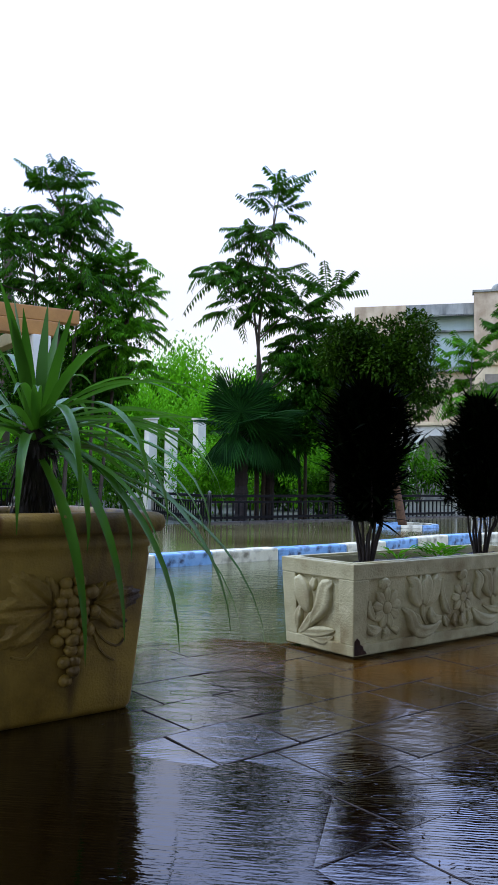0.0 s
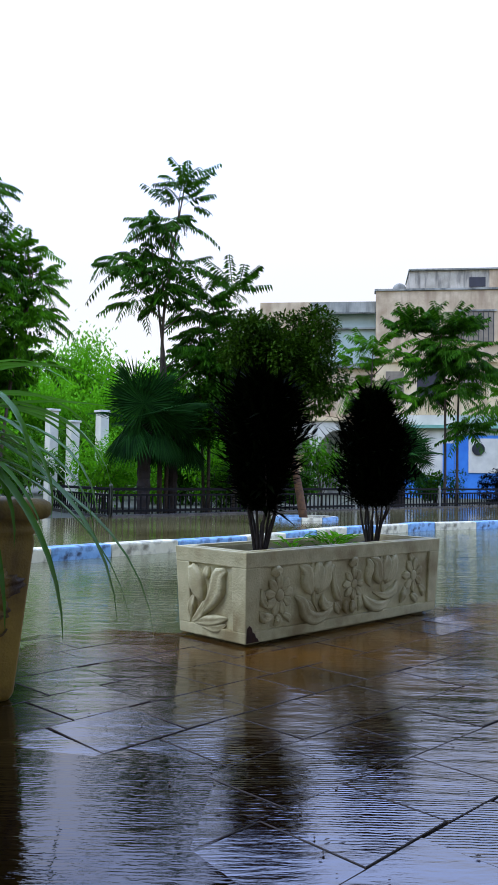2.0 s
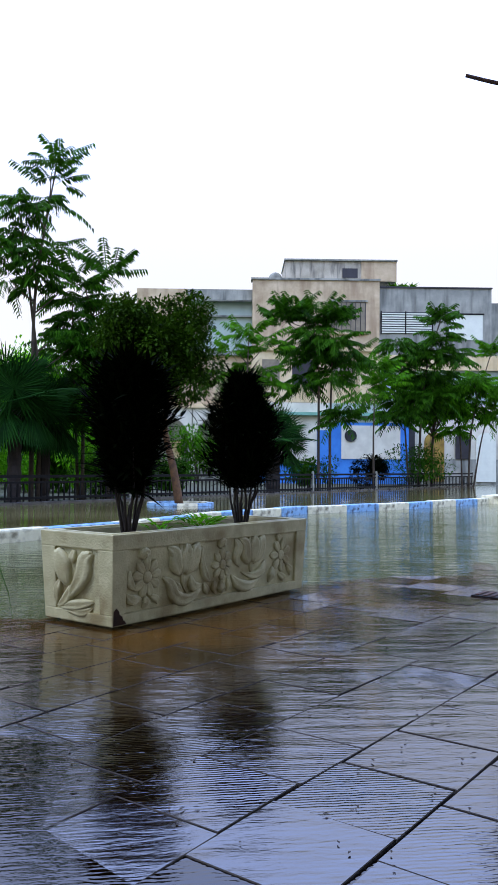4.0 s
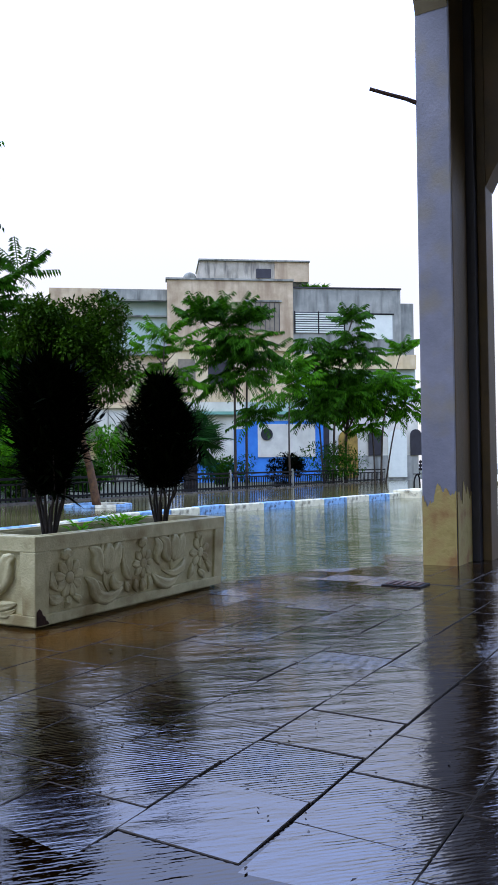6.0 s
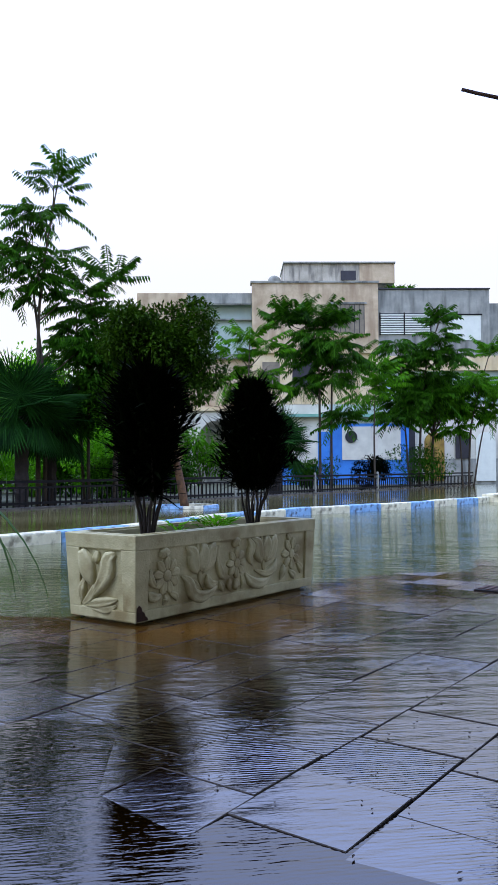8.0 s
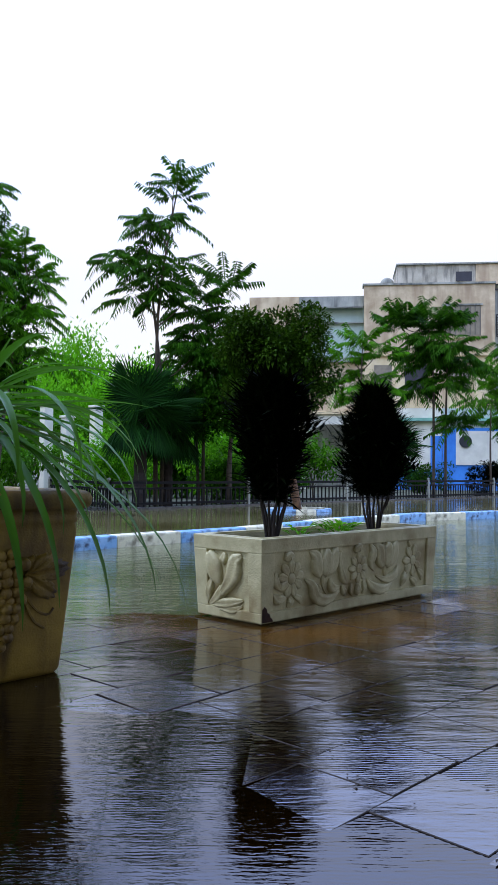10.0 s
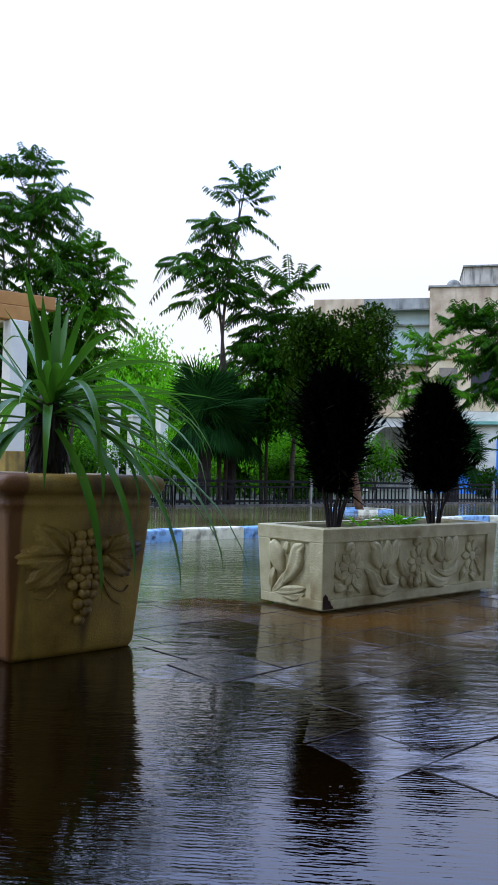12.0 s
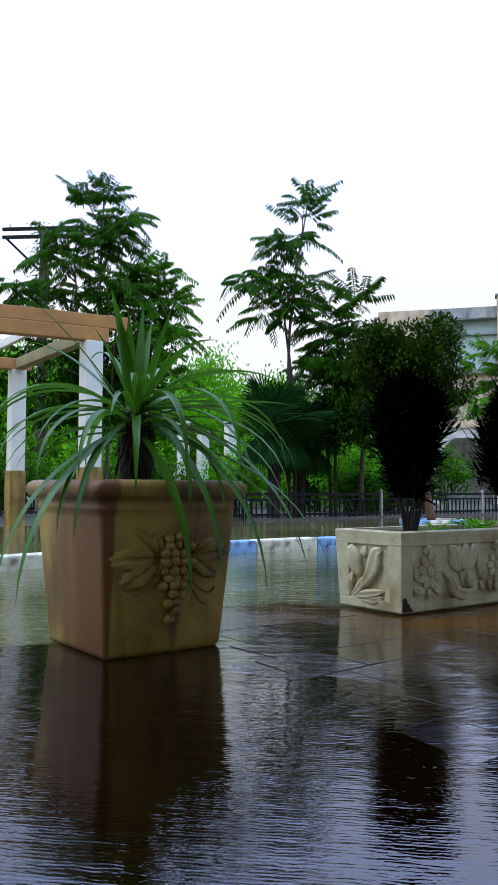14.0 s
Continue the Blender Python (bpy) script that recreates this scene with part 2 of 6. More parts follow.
POT = surface("ochre_cast_stone", rgb(0.13, 0.072, 0.003), rgb(0.4, 0.27, 0.04), 3.4, (0.4, 0.7), 0.45, 120, stain=rgb(0.035, 0.014, 0.002), stain_scale=6.5, stain_amount=0.95, drip=True)
WHITE_KERB = surface("white_kerb_paint", rgb(0.58, 0.53, 0.32), rgb(0.78, 0.74, 0.5), 6, (0.3, 0.6), 0.3, 70, stain=rgb(0.12, 0.1, 0.05), stain_scale=7, stain_amount=0.85)
BLUE_KERB = surface("blue_kerb_paint", rgb(0.11, 0.29, 0.48), rgb(0.28, 0.47, 0.64), 6, (0.3, 0.6), 0.3, 70, stain=rgb(0.008, 0.012, 0.03), stain_scale=10, stain_amount=0.9)
IRON = surface("black_painted_iron", rgb(0.003, 0.003, 0.003), rgb(0.01, 0.009, 0.008), 20, (0.5, 0.75), 0.1, 90, spec=0.15)
POST_PAINT = surface("grey_post_paint", rgb(0.2, 0.2, 0.151), rgb(0.34, 0.34, 0.26), 10, (0.4, 0.7), 0.1, 90)
WOOD = surface("ochre_stained_timber", rgb(0.3, 0.13, 0.021), rgb(0.46, 0.22, 0.042), 4, (0.4, 0.65), 0.2, 70, stain=rgb(0.14, 0.06, 0.0126), stain_scale=2, stain_amount=0.6)
WOOD_OLD = surface("olive_weathered_timber", rgb(0.16, 0.13, 0.04), rgb(0.3, 0.25, 0.09), 5, (0.5, 0.8), 0.2, 70)
WHITE = surface("white_wall_paint", rgb(0.55, 0.53, 0.4), rgb(0.7, 0.68, 0.52), 2, (0.5, 0.8), 0.1, 60, stain=rgb(0.4, 0.38, 0.269), stain_scale=1.4, stain_amount=0.4, drip=True)
BLUE = surface("blue_wall_paint", rgb(0.02, 0.15, 0.48), rgb(0.045, 0.24, 0.62), 2, (0.4, 0.7), 0.1, 60)
CREAM = surface("cream_wall_paint", rgb(0.55, 0.42, 0.2), rgb(0.7, 0.59, 0.34), 1.5, (0.6, 0.85), 0.15, 50, stain=rgb(0.34, 0.24, 0.12), stain_scale=1.8, stain_amount=0.7, drip=True)
RENDER_OLD = surface("weathered_beige_render", rgb(0.38, 0.28, 0.15), rgb(0.64, 0.52, 0.32), 1.6, (0.7, 0.95), 0.3, 30, stain=rgb(0.26, 0.17, 0.09), stain_scale=2.6, stain_amount=0.65, drip=True)
CEMENT = surface("grey_cement_render", rgb(0.2, 0.21, 0.17), rgb(0.38, 0.38, 0.3), 1.3, (0.7, 0.95), 0.3, 30, stain=rgb(0.07, 0.075, 0.06), stain_scale=2.8, stain_amount=0.8, drip=True)
AWNING = surface("teal_ledge_paint", rgb(0.12, 0.3, 0.2), rgb(0.2, 0.42, 0.3), 2, (0.5, 0.8), 0.1, 40)
ROOF_HOUSE = surface("streaked_roof_render", rgb(0.32, 0.29, 0.2), rgb(0.55, 0.5, 0.37), 1.6, (0.7, 0.95), 0.3, 30, stain=rgb(0.05, 0.05, 0.04), stain_scale=4.5, stain_amount=0.9, drip=True)
TEAL = surface("pale_teal_wall_paint", rgb(0.3, 0.38, 0.311), rgb(0.4, 0.48, 0.395), 1.0, (0.6, 0.9), 0.2, 40, stain=rgb(0.2, 0.25, 0.202), stain_scale=1.5, stain_amount=0.5, drip=True)
# Near-black for openings; on the pier's recess it paints the shade in.
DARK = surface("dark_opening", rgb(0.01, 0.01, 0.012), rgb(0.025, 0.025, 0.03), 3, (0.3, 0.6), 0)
SHUTTER = surface("grey_green_shutter", rgb(0.13, 0.11, 0.07), rgb(0.26, 0.22, 0.14), 4, (0.5, 0.8), 0.1, 40)
BLIND = surface("white_blind", rgb(0.62, 0.65, 0.521), rgb(0.72, 0.75, 0.605), 3, (0.5, 0.7), 0.05, 40)
PIER = surface("whitewashed_pier", rgb(0.11, 0.12, 0.15), rgb(0.19, 0.2, 0.24), 2.2, (0.35, 0.6), 0.25, 40, stain=rgb(0.2, 0.17, 0.07), stain_scale=2.6, stain_amount=0.5)
# Ochre stained plaster with the pier's shade painted into its base colour.
PIER_SHADED = surface("shade_darkened_ochre_plaster", rgb(0.034, 0.02, 0.002), rgb(0.085, 0.053, 0.007), 2.5, (0.5, 0.8), 0.25, 40, stain=rgb(0.09, 0.05, 0.012), stain_scale=2, stain_amount=0.7)
# Pale finish of the added rear wall, tuned for the light it bounces.
REAR = surface("pale_bounce_plaster", rgb(0.22, 0.19, 0.13), rgb(0.34, 0.3, 0.21), 1.6, (0.6, 0.9), 0.2, 40)
ARCADE = surface("arcade_plaster", rgb(0.14, 0.11, 0.06), rgb(0.24, 0.2, 0.11), 1.6, (0.6, 0.9), 0.2, 40)
BARK = surface("grey_brown_bark", rgb(0.03, 0.022, 0.012), rgb(0.085, 0.06, 0.03), 8, (0.7, 0.95), 0.8, 40)
BARK_RED = surface("reddish_bark", rgb(0.035, 0.017, 0.006), rgb(0.16, 0.075, 0.022), 11, (0.7, 0.95), 0.8, 40)
BARK_DARK = surface("blackish_bark", rgb(0.012, 0.009, 0.006), rgb(0.04, 0.028, 0.018), 10, (0.7, 0.95), 0.8, 50)
# Leaf green pushed near black, so the shrubs' deep shade sits in the colour.
LEAF_DARK = leafy("shade_black_green_leaf", rgb(0.0006, 0.0012, 0.0004), rgb(0.0035, 0.0065, 0.0015), 0.08, 0.7, 0.01)
LEAF_MID = leafy("mid_green_leaf", rgb(0.006, 0.024, 0.001), rgb(0.09, 0.3, 0.007), 0.34)
LEAF_TREE = leafy("ailanthus_leaf", rgb(0.002, 0.009, 0.0006), rgb(0.045, 0.16, 0.005), 0.28)
LEAF_CROWN = leafy("dark_small_leaf", rgb(0.001, 0.003, 0.0004), rgb(0.045, 0.11, 0.004), 0.25)
LEAF_BRIGHT = leafy("sunny_green_leaf", rgb(0.05, 0.2, 0.003), rgb(0.16, 0.48, 0.012), 0.45)
LEAF_PALM = leafy("palm_leaf", rgb(0.0015, 0.009, 0.002), rgb(0.02, 0.085, 0.011), 0.2)
LEAF_BLADE = leafy("sword_leaf", rgb(0.005, 0.028, 0.002), rgb(0.1, 0.3, 0.016), 0.34, 0.36, 0.25)
def run_off(m, colour):
    """A brown run-off stain down one flank, beside the front corner."""
    n, l = m.node_tree.nodes, m.node_tree.links
    s = n["Principled BSDF"]
    before = s.inputs["Base Color"].links[0].from_socket
    co = n.new("ShaderNodeTexCoord")
    xyz = n.new("ShaderNodeSeparateXYZ")
    l.new(co.outputs["Object"], xyz.inputs[0])
    no = n.new("ShaderNodeTexNoise")
    no.inputs["Scale"].default_value, no.inputs["Detail"].default_value = 5.0, 5
    l.new(co.outputs["Object"], no.inputs["Vector"])
    wav = n.new("ShaderNodeMath")
    wav.operation = "MULTIPLY_ADD"
    wav.inputs[1].default_value = 0.22
    l.new(no.outputs["Fac"], wav.inputs[0])
    l.new(xyz.outputs["Y"], wav.inputs[2])
    near = n.new("ShaderNodeMapRange")
    near.inputs[1].default_value, near.inputs[2].default_value, near.inputs[3].default_value, near.inputs[4].default_value = 0.36, 0.04, 0.0, 0.92
    l.new(wav.outputs[0], near.inputs[0])
    flank = n.new("ShaderNodeMapRange")
    flank.inputs[1].default_value, flank.inputs[2].default_value = -0.25, -0.262
    l.new(xyz.outputs["X"], flank.inputs[0])
    both = n.new("ShaderNodeMath")
    both.operation = "MULTIPLY"
    l.new(near.outputs[0], both.inputs[0])
    l.new(flank.outputs[0], both.inputs[1])
    mix = n.new("ShaderNodeMixRGB")
    mix.inputs[2].default_value = colour
    l.new(both.outputs[0], mix.inputs[0])
    l.new(before, mix.inputs[1])
    l.new(mix.outputs[0], s.inputs["Base Color"])


POT_BODY = surface("stained_ochre_cast_stone", rgb(0.13, 0.072, 0.003), rgb(0.4, 0.27, 0.04), 3.4, (0.4, 0.7), 0.3, 120, stain=rgb(0.035, 0.014, 0.002), stain_scale=6.5, stain_amount=0.95, drip=True)
run_off(POT_BODY, rgb(0.12, 0.042, 0.001))
DAMP = surface("yellow_damp_plaster", rgb(0.2, 0.15, 0.03), rgb(0.36, 0.3, 0.1), 6, (0.5, 0.8), 0.4, 40, stain=rgb(0.16, 0.06, 0.01), stain_scale=6, stain_amount=0.8)
RUST = surface("rusty_iron", rgb(0.03, 0.015, 0.01), rgb(0.09, 0.04, 0.02), 20, (0.6, 0.9), 0.4, 90)


# ---- building blocks ----
def thing(name, at, label, category, group="", turn=0.0, kind=""):
    ob = new(name)
    ob.empty_display_size = 0.1
    ob.matrix_basis = pose(*at, 0, 0, turn)
    return tagged(ob, label, category, group, kind)


def link_mesh(name, me, material, parent=None, label=""):
    me.materials.append(material)
    ob = new(name, me)
    if parent:
        ob.parent = parent
    if label:
        ob["label"] = label
    return ob


def part(name, bm, material, parent, label="", smooth=False):
    me = bpy.data.meshes.new(name)
    bmesh.ops.recalc_face_normals(bm, faces=bm.faces)
    bm.to_mesh(me)
    bm.free()
    if smooth:
        me.polygons.foreach_set("use_smooth", [True] * len(me.polygons))
    return link_mesh(name, me, material, parent, label)


def raw(name, verts, faces, material, parent=None, label="", smooth=False):
    me = bpy.data.meshes.new(name)
    me.from_pydata([tuple(v) for v in verts], [], [tuple(f) for f in faces])
    me.update()
    if smooth:
        me.polygons.foreach_set("use_smooth", [True] * len(me.polygons))
    return link_mesh(name, me, material, parent, label)


def block(bm, x0, x1, y0, y1, z0, z1, bevel=0.0):
    r = bmesh.ops.create_cube(bm, size=1)
    bmesh.ops.scale(bm, vec=(x1 - x0, y1 - y0, z1 - z0), verts=r["verts"])
    bmesh.ops.translate(bm, vec=((x0 + x1) / 2, (y0 + y1) / 2, (z0 + z1) / 2), verts=r["verts"])
    if bevel:
        es = list({e for v in r["verts"] for e in v.link_edges})
        bmesh.ops.bevel(bm, geom=es, offset=bevel, segments=2, affect="EDGES", profile=0.6)
    return bm


def slab_part(name, box, material, parent, bevel=0.0, label=""):
    return part(name, block(bmesh.new(), *(tuple(box) + (bevel,))[:7]), material, parent, label)


def prism(outline, y0, y1):
    """A flat outline in x and z, drawn out along y."""
    bm = bmesh.new()
    a = [bm.verts.new((x, y0, z)) for x, z in outline]
    b = [bm.verts.new((x, y1, z)) for x, z in outline]
    bm.faces.new(a), bm.faces.new(b[::-1])
    for i in range(len(a)):
        j = (i + 1) % len(a)
        bm.faces.new((a[j], a[i], b[i], b[j]))
    return bm


def tube(bm, pts, radii, sides=7):
    """A tapering tube along points."""
    pts = [Vector(p) for p in pts]
    rings = []
    for i, p in enumerate(pts):
        d = (pts[min(i + 1, len(pts) - 1)] - pts[max(i - 1, 0)]).normalized()
        u = d.cross(Vector((0.31, 0.2, 0.93)) if abs(d.z) < 0.9 else Vector((1, 0.1, 0))).normalized()
        w = d.cross(u)
        r = radii[i] if hasattr(radii, "__len__") else radii
        rings.append([bm.verts.new(p + (u * math.cos(k * 2 * math.pi / sides) + w * math.sin(k * 2 * math.pi / sides)) * r) for k in range(sides)])
    for a, b in zip(rings, rings[1:]):
        for k in range(sides):
            bm.faces.new((a[k], a[(k + 1) % sides], b[(k + 1) % sides], b[k]))
    bm.faces.new(rings[0][::-1]), bm.faces.new(rings[-1])
    return bm


def curve_points(keys, count):
    """A smooth line through a few key points."""
    keys = [np.array(k, float) for k in keys]
    out = []
    for i in range(count):
        s = i / (count - 1) * (len(keys) - 1)
        k = min(int(s), len(keys) - 2)
        f = s - k
        p0, p1, p2, p3 = keys[max(k - 1, 0)], keys[k], keys[k + 1], keys[min(k + 2, len(keys) - 1)]
        out.append(0.5 * (2 * p1 + (p2 - p0) * f + (2 * p0 - 5 * p1 + 4 * p2 - p3) * f * f + (3 * p1 - p0 - 3 * p2 + p3) * f ** 3))
    return out


class Soup:
    """Many small pieces gathered into one mesh."""

    def __init__(self):
        self.v, self.f, self.n = [], [], 0

    def add(self, verts, faces):
        self.v.append(np.asarray(verts, float))
        self.f.extend(tuple(i + self.n for i in f) for f in faces)
        self.n += len(verts)

    def put(self, name, material, parent=None, label="", smooth=False):
        return raw(name, np.concatenate(self.v), self.f, material, parent, label, smooth)


def frame_of(d, up=(0, 0, 1)):
    d = np.asarray(d, float) / (np.linalg.norm(d) + 1e-9)
    s = np.cross(d, up)
    if np.linalg.norm(s) < 1e-3:
        s = np.cross(d, (1, 0.2, 0))
    s /= np.linalg.norm(s)
    return d, s, np.cross(s, d)


def leaf(soup, at, d, length, width, droop=0.3, up=(0, 0, 1), fold=0.15):
    """One pointed leaf, folded along its rib."""
    d, s, u = frame_of(d, up)
    at = np.asarray(at, float)
    mid = at + d * length * 0.45 - u * length * droop * 0.15
    tip = at + d * length - u * length * droop * 0.6
    soup.add([at, mid + s * width / 2 + u * width * fold, mid, mid - s * width / 2 + u * width * fold, tip], [(0, 2, 1), (0, 3, 2), (1, 2, 4), (2, 3, 4)])


def frond(soup, at, d, length, pairs, leaflet, droop, rng, up=(0, 0, 1)):
    """A feathered leaf: a rib with pairs of pointed leaflets."""
    d, s, u = frame_of(d, up)
    at = np.asarray(at, float)
    rib = [at + d * length * k / 6 - np.array((0, 0, 1)) * droop * length * (k / 6) ** 2 for k in range(7)]
    w = 0.006 + length * 0.006
    soup.add([p + q for p in rib for q in (s * w, -s * w)], [(2 * k, 2 * k + 1, 2 * k + 3, 2 * k + 2) for k in range(6)])
    for i in range(pairs):
        f = 0.18 + 0.82 * (i + 0.5) / pairs
        k = min(int(f * 6), 5)
        p = rib[k] + (rib[k + 1] - rib[k]) * (f * 6 - k)
        along = (rib[k + 1] - rib[k]) / np.linalg.norm(rib[k + 1] - rib[k])
        size = leaflet * (0.65 + 0.5 * math.sin(math.pi * min(1, f * 0.95))) * rng.uniform(0.85, 1.15)
        for side in (1, -1):
            leaf(soup, p, along * 0.45 + s * side + np.array((0, 0, -0.55 + rng.uniform(-0.3, 0.25))), size, size * 0.32, 0.5, u)


def limbs(name, paths, material, parent, sides=7, label=""):
    bm = bmesh.new()
    for pts, r0, r1 in paths:
        n = len(pts)
        tube(bm, pts, [r0 + (r1 - r0) * i / (n - 1) for i in range(n)], sides)
    return part(name, bm, material, parent, label, smooth=True)


# ---- ground ----
SHORE = [(-40, 1.2), (-3.0, 0.75), (-1.9, 0.42), (-0.9, 0.36), (-0.1, 0.3), (1.7, 0.02), (2.8, -0.55), (3.4, -0.85), (60, -1.0)]


def shore_y(x):
    for (x0, y0), (x1, y1) in zip(SHORE, SHORE[1:]):
        if x <= x1:
            return y0 + (y1 - y0) * (x - x0) / (x1 - x0)
    return SHORE[-1][1]


def paving_height(x, y):
    """The terrace falls gently towards the street and dips under the water."""
    fall = 0.003 + 0.010 * (shore_y(x) - y) + 0.0035 * noise.noise((x * 1.3, y * 1.3, 0.4))
    fall = min(0.012, fall)
    dip = (-1.15 - x + 0.55 * noise.noise((x * 0.9, y * 1.4, 2.0))) / 0.9
    fall -= 0.022 * max(0.0, min(1.0, dip))
    return max(-0.03, fall)


tagged(raw("ground", [(-900, -900, -0.06), (900, -900, -0.06), (900, 900, -0.06), (-900, 900, -0.06)], [(0, 1, 2, 3)], ASPHALT), "dark wet asphalt and bare ground of the square", "ground", kind="structure")
edge = [(-9 + 0.25 * k, shore_y(-9 + 0.25 * k) - 0.04 + 0.05 * noise.noise((k * 0.7, 0, 0))) for k in range(50)]
tagged(raw("puddle", [(x, y, 0.0012) for x, y in [(-9, -4.6), (3.25, -4.6)] + edge[::-1]], [tuple(range(len(edge) + 2))], FILM), "thin dark film of rain water over the terrace", "water", kind="structure")
tagged(raw("water", [(-60, -3.2, 0), (90, -3.2, 0), (90, 9.5, 0), (-60, 9.5, 0)], [(0, 1, 2, 3)], WATER), "brown rain water standing on the flooded street", "water", kind="structure")

# kerb line: x, y of its street face
KERB = [(-14, 3.2), (-6, 3.4), (-1.0, 3.75), (0.8, 4.2), (2.2, 4.25), (4.3, 4.3), (7, 4.75), (9.4, 4.8), (11, 4.4), (13, 4.1), (16.2, 3.9)]
KERB_TOP = 0.14


def kerb_y(x):
    pts = KERB
    for i in range(len(pts) - 1):
        if x <= pts[i + 1][0]:
            t = (x - pts[i][0]) / (pts[i + 1][0] - pts[i][0])
            t = max(0, t)
            return pts[i][1] + (pts[i + 1][1] - pts[i][1]) * (t * t * (3 - 2 * t) * 0.5 + t * 0.5)
    return pts[-1][1]


def build_walkway():
    xs = [-14 + i * 0.5 for i in range(61)]
    front = [(x, kerb_y(x) + 0.1) for x in xs] + [(16.4, 4.0)]
    outline = front + [(30, 4.6), (60, 6.0), (60, 9.06), (-14, 9.06)]
    n = len(outline)
    verts = [(x, y, KERB_TOP - 0.008) for x, y in outline] + [(x, y, -0.05) for x, y in outline]
    faces = [tuple(range(n))] + [(i, i + n, (i + 1) % n + n, (i + 1) % n) for i in range(n)]
    tagged(raw("pavement", verts, faces, WALKWAY), "wet brown concrete pavement behind the painted kerb", "pavement", kind="structure")
    tagged(raw("garden_ground", [(-60, 9.1, 0.1), (90, 9.1, 0.1), (90, 90, 0.1), (-60, 90, 0.1), (-60, 9.1, -0.05), (90, 9.1, -0.05)], [(0, 1, 2, 3), (4, 5, 1, 0)], EARTH), "dark planted earth of the public garden", "ground", kind="structure")


build_walkway()


def build_kerb():
    """One-metre kerb stones, painted blue and white by turns."""
    kerb = thing("kerb", (0, 0, 0), "concrete kerb painted in blue and white blocks, chipped and wet", "kerb", kind="structure")
    rng = random.Random(5)
    joints = [0.5 - 0.95 * k for k in range(13, -1, -1)] + [1.4] + [2.15, 3.11, 4.27, 5.13, 5.99, 6.85, 7.71, 8.57, 9.43, 10.4, 11.35, 12.35, 13.3, 14.4, 15.5, 16.3]
    for i, (x, end) in enumerate(zip(joints, joints[1:])):
        length = end - x
        y0, y1 = kerb_y(x), kerb_y(x + length)
        bm = block(bmesh.new(), 0.004, math.hypot(length, y1 - y0) - 0.006, 0, 0.2, -0.06, KERB_TOP + rng.uniform(-0.006, 0.006), 0.022)
        stone = part("kerbstone", bm, BLUE_KERB if i % 2 == 0 else WHITE_KERB, kerb, "blue painted kerbstone" if i % 2 == 0 else "white painted kerbstone")
        stone.matrix_basis = pose(x, y0, 0, 0, 0, math.degrees(math.atan2(y1 - y0, length)))


build_kerb()


# ---- street fence ----
FENCE_Y, FENCE_Z = 9.0, 0.13
POSTS = [5.45, 9.1, 12.56, 16.28, 20.08, 24.05, 28.3]


def fence_run(points, height, label, pale):
    fence = thing("fence", (points[0][0], points[0][1], FENCE_Z), label, "fence")
    o = Vector((points[0][0], points[0][1], 0))
    plinth = bmesh.new()
    for a, b in zip(points, points[1:]):
        a, b = Vector((*a, 0)) - o, Vector((*b, 0)) - o
        d = (b - a).normalized()
        length = (b - a).length
        turn = math.degrees(math.atan2(d.y, d.x))
        for z, r in ((0.1, 0.024), (height - 0.13, 0.019), (height - 0.02, 0.026)):
            rail = part("rail", block(bmesh.new(), 0.05, length - 0.05, -r, r, z - r, z + r), IRON, fence)
            rail.matrix_basis = pose(a.x, a.y, 0, 0, 0, turn)
        count = int(length / 0.135)
        for k in range(1, count):
            bal = link_mesh("baluster", BALUSTER, IRON, fence) if not BALUSTER.materials else new("baluster", BALUSTER)
            bal.parent = fence
            bal.matrix_basis = Matrix.Translation(a + d * (length * k / count)) @ Matrix.Diagonal((1, 1, height - 0.15, 1))
        base = part("plinth", block(bmesh.new(), 0, length, -0.07, 0.07, -0.1, 0.035, 0.008), ASPHALT, fence, "low concrete plinth")
        base.matrix_basis = pose(a.x, a.y, 0, 0, 0, turn)
    for p in points:
        q = Vector((*p, 0)) - o
        bm = block(bmesh.new(), -0.03, 0.03, -0.03, 0.03, -0.1, height + 0.02, 0.008)
        s = bmesh.ops.create_uvsphere(bm, u_segments=10, v_segments=6, radius=0.036)
        bmesh.ops.translate(bm, vec=(0, 0, height + 0.045), verts=s["verts"])
        post = part("post", bm, pale, fence, "square post with a ball cap")
        post.location = q
    return fence


bal_bm = block(bmesh.new(), -0.012, 0.012, -0.012, 0.012, 0.1, 1.0)
BALUSTER = bpy.data.meshes.new("baluster")
bal_bm.to_mesh(BALUSTER)
bal_bm.free()
fence_run([(x, FENCE_Y) for x in POSTS], 0.52, "low black iron fence with grey posts along the pavement", POST_PAINT)
fence_run([(5.45, FENCE_Y), (6.2, 12.2)], 0.52, "short return of the black iron fence beside the path", POST_PAINT)
fence_run([(-3.5, 15.6), (0.2, 15.5), (3.9, 15.4), (6.6, 15.3)], 0.66, "far black iron fence along the garden path", POST_PAINT)


# ---- the long planter ----
PL, PW, PH = 1.75, 0.49, 0.5


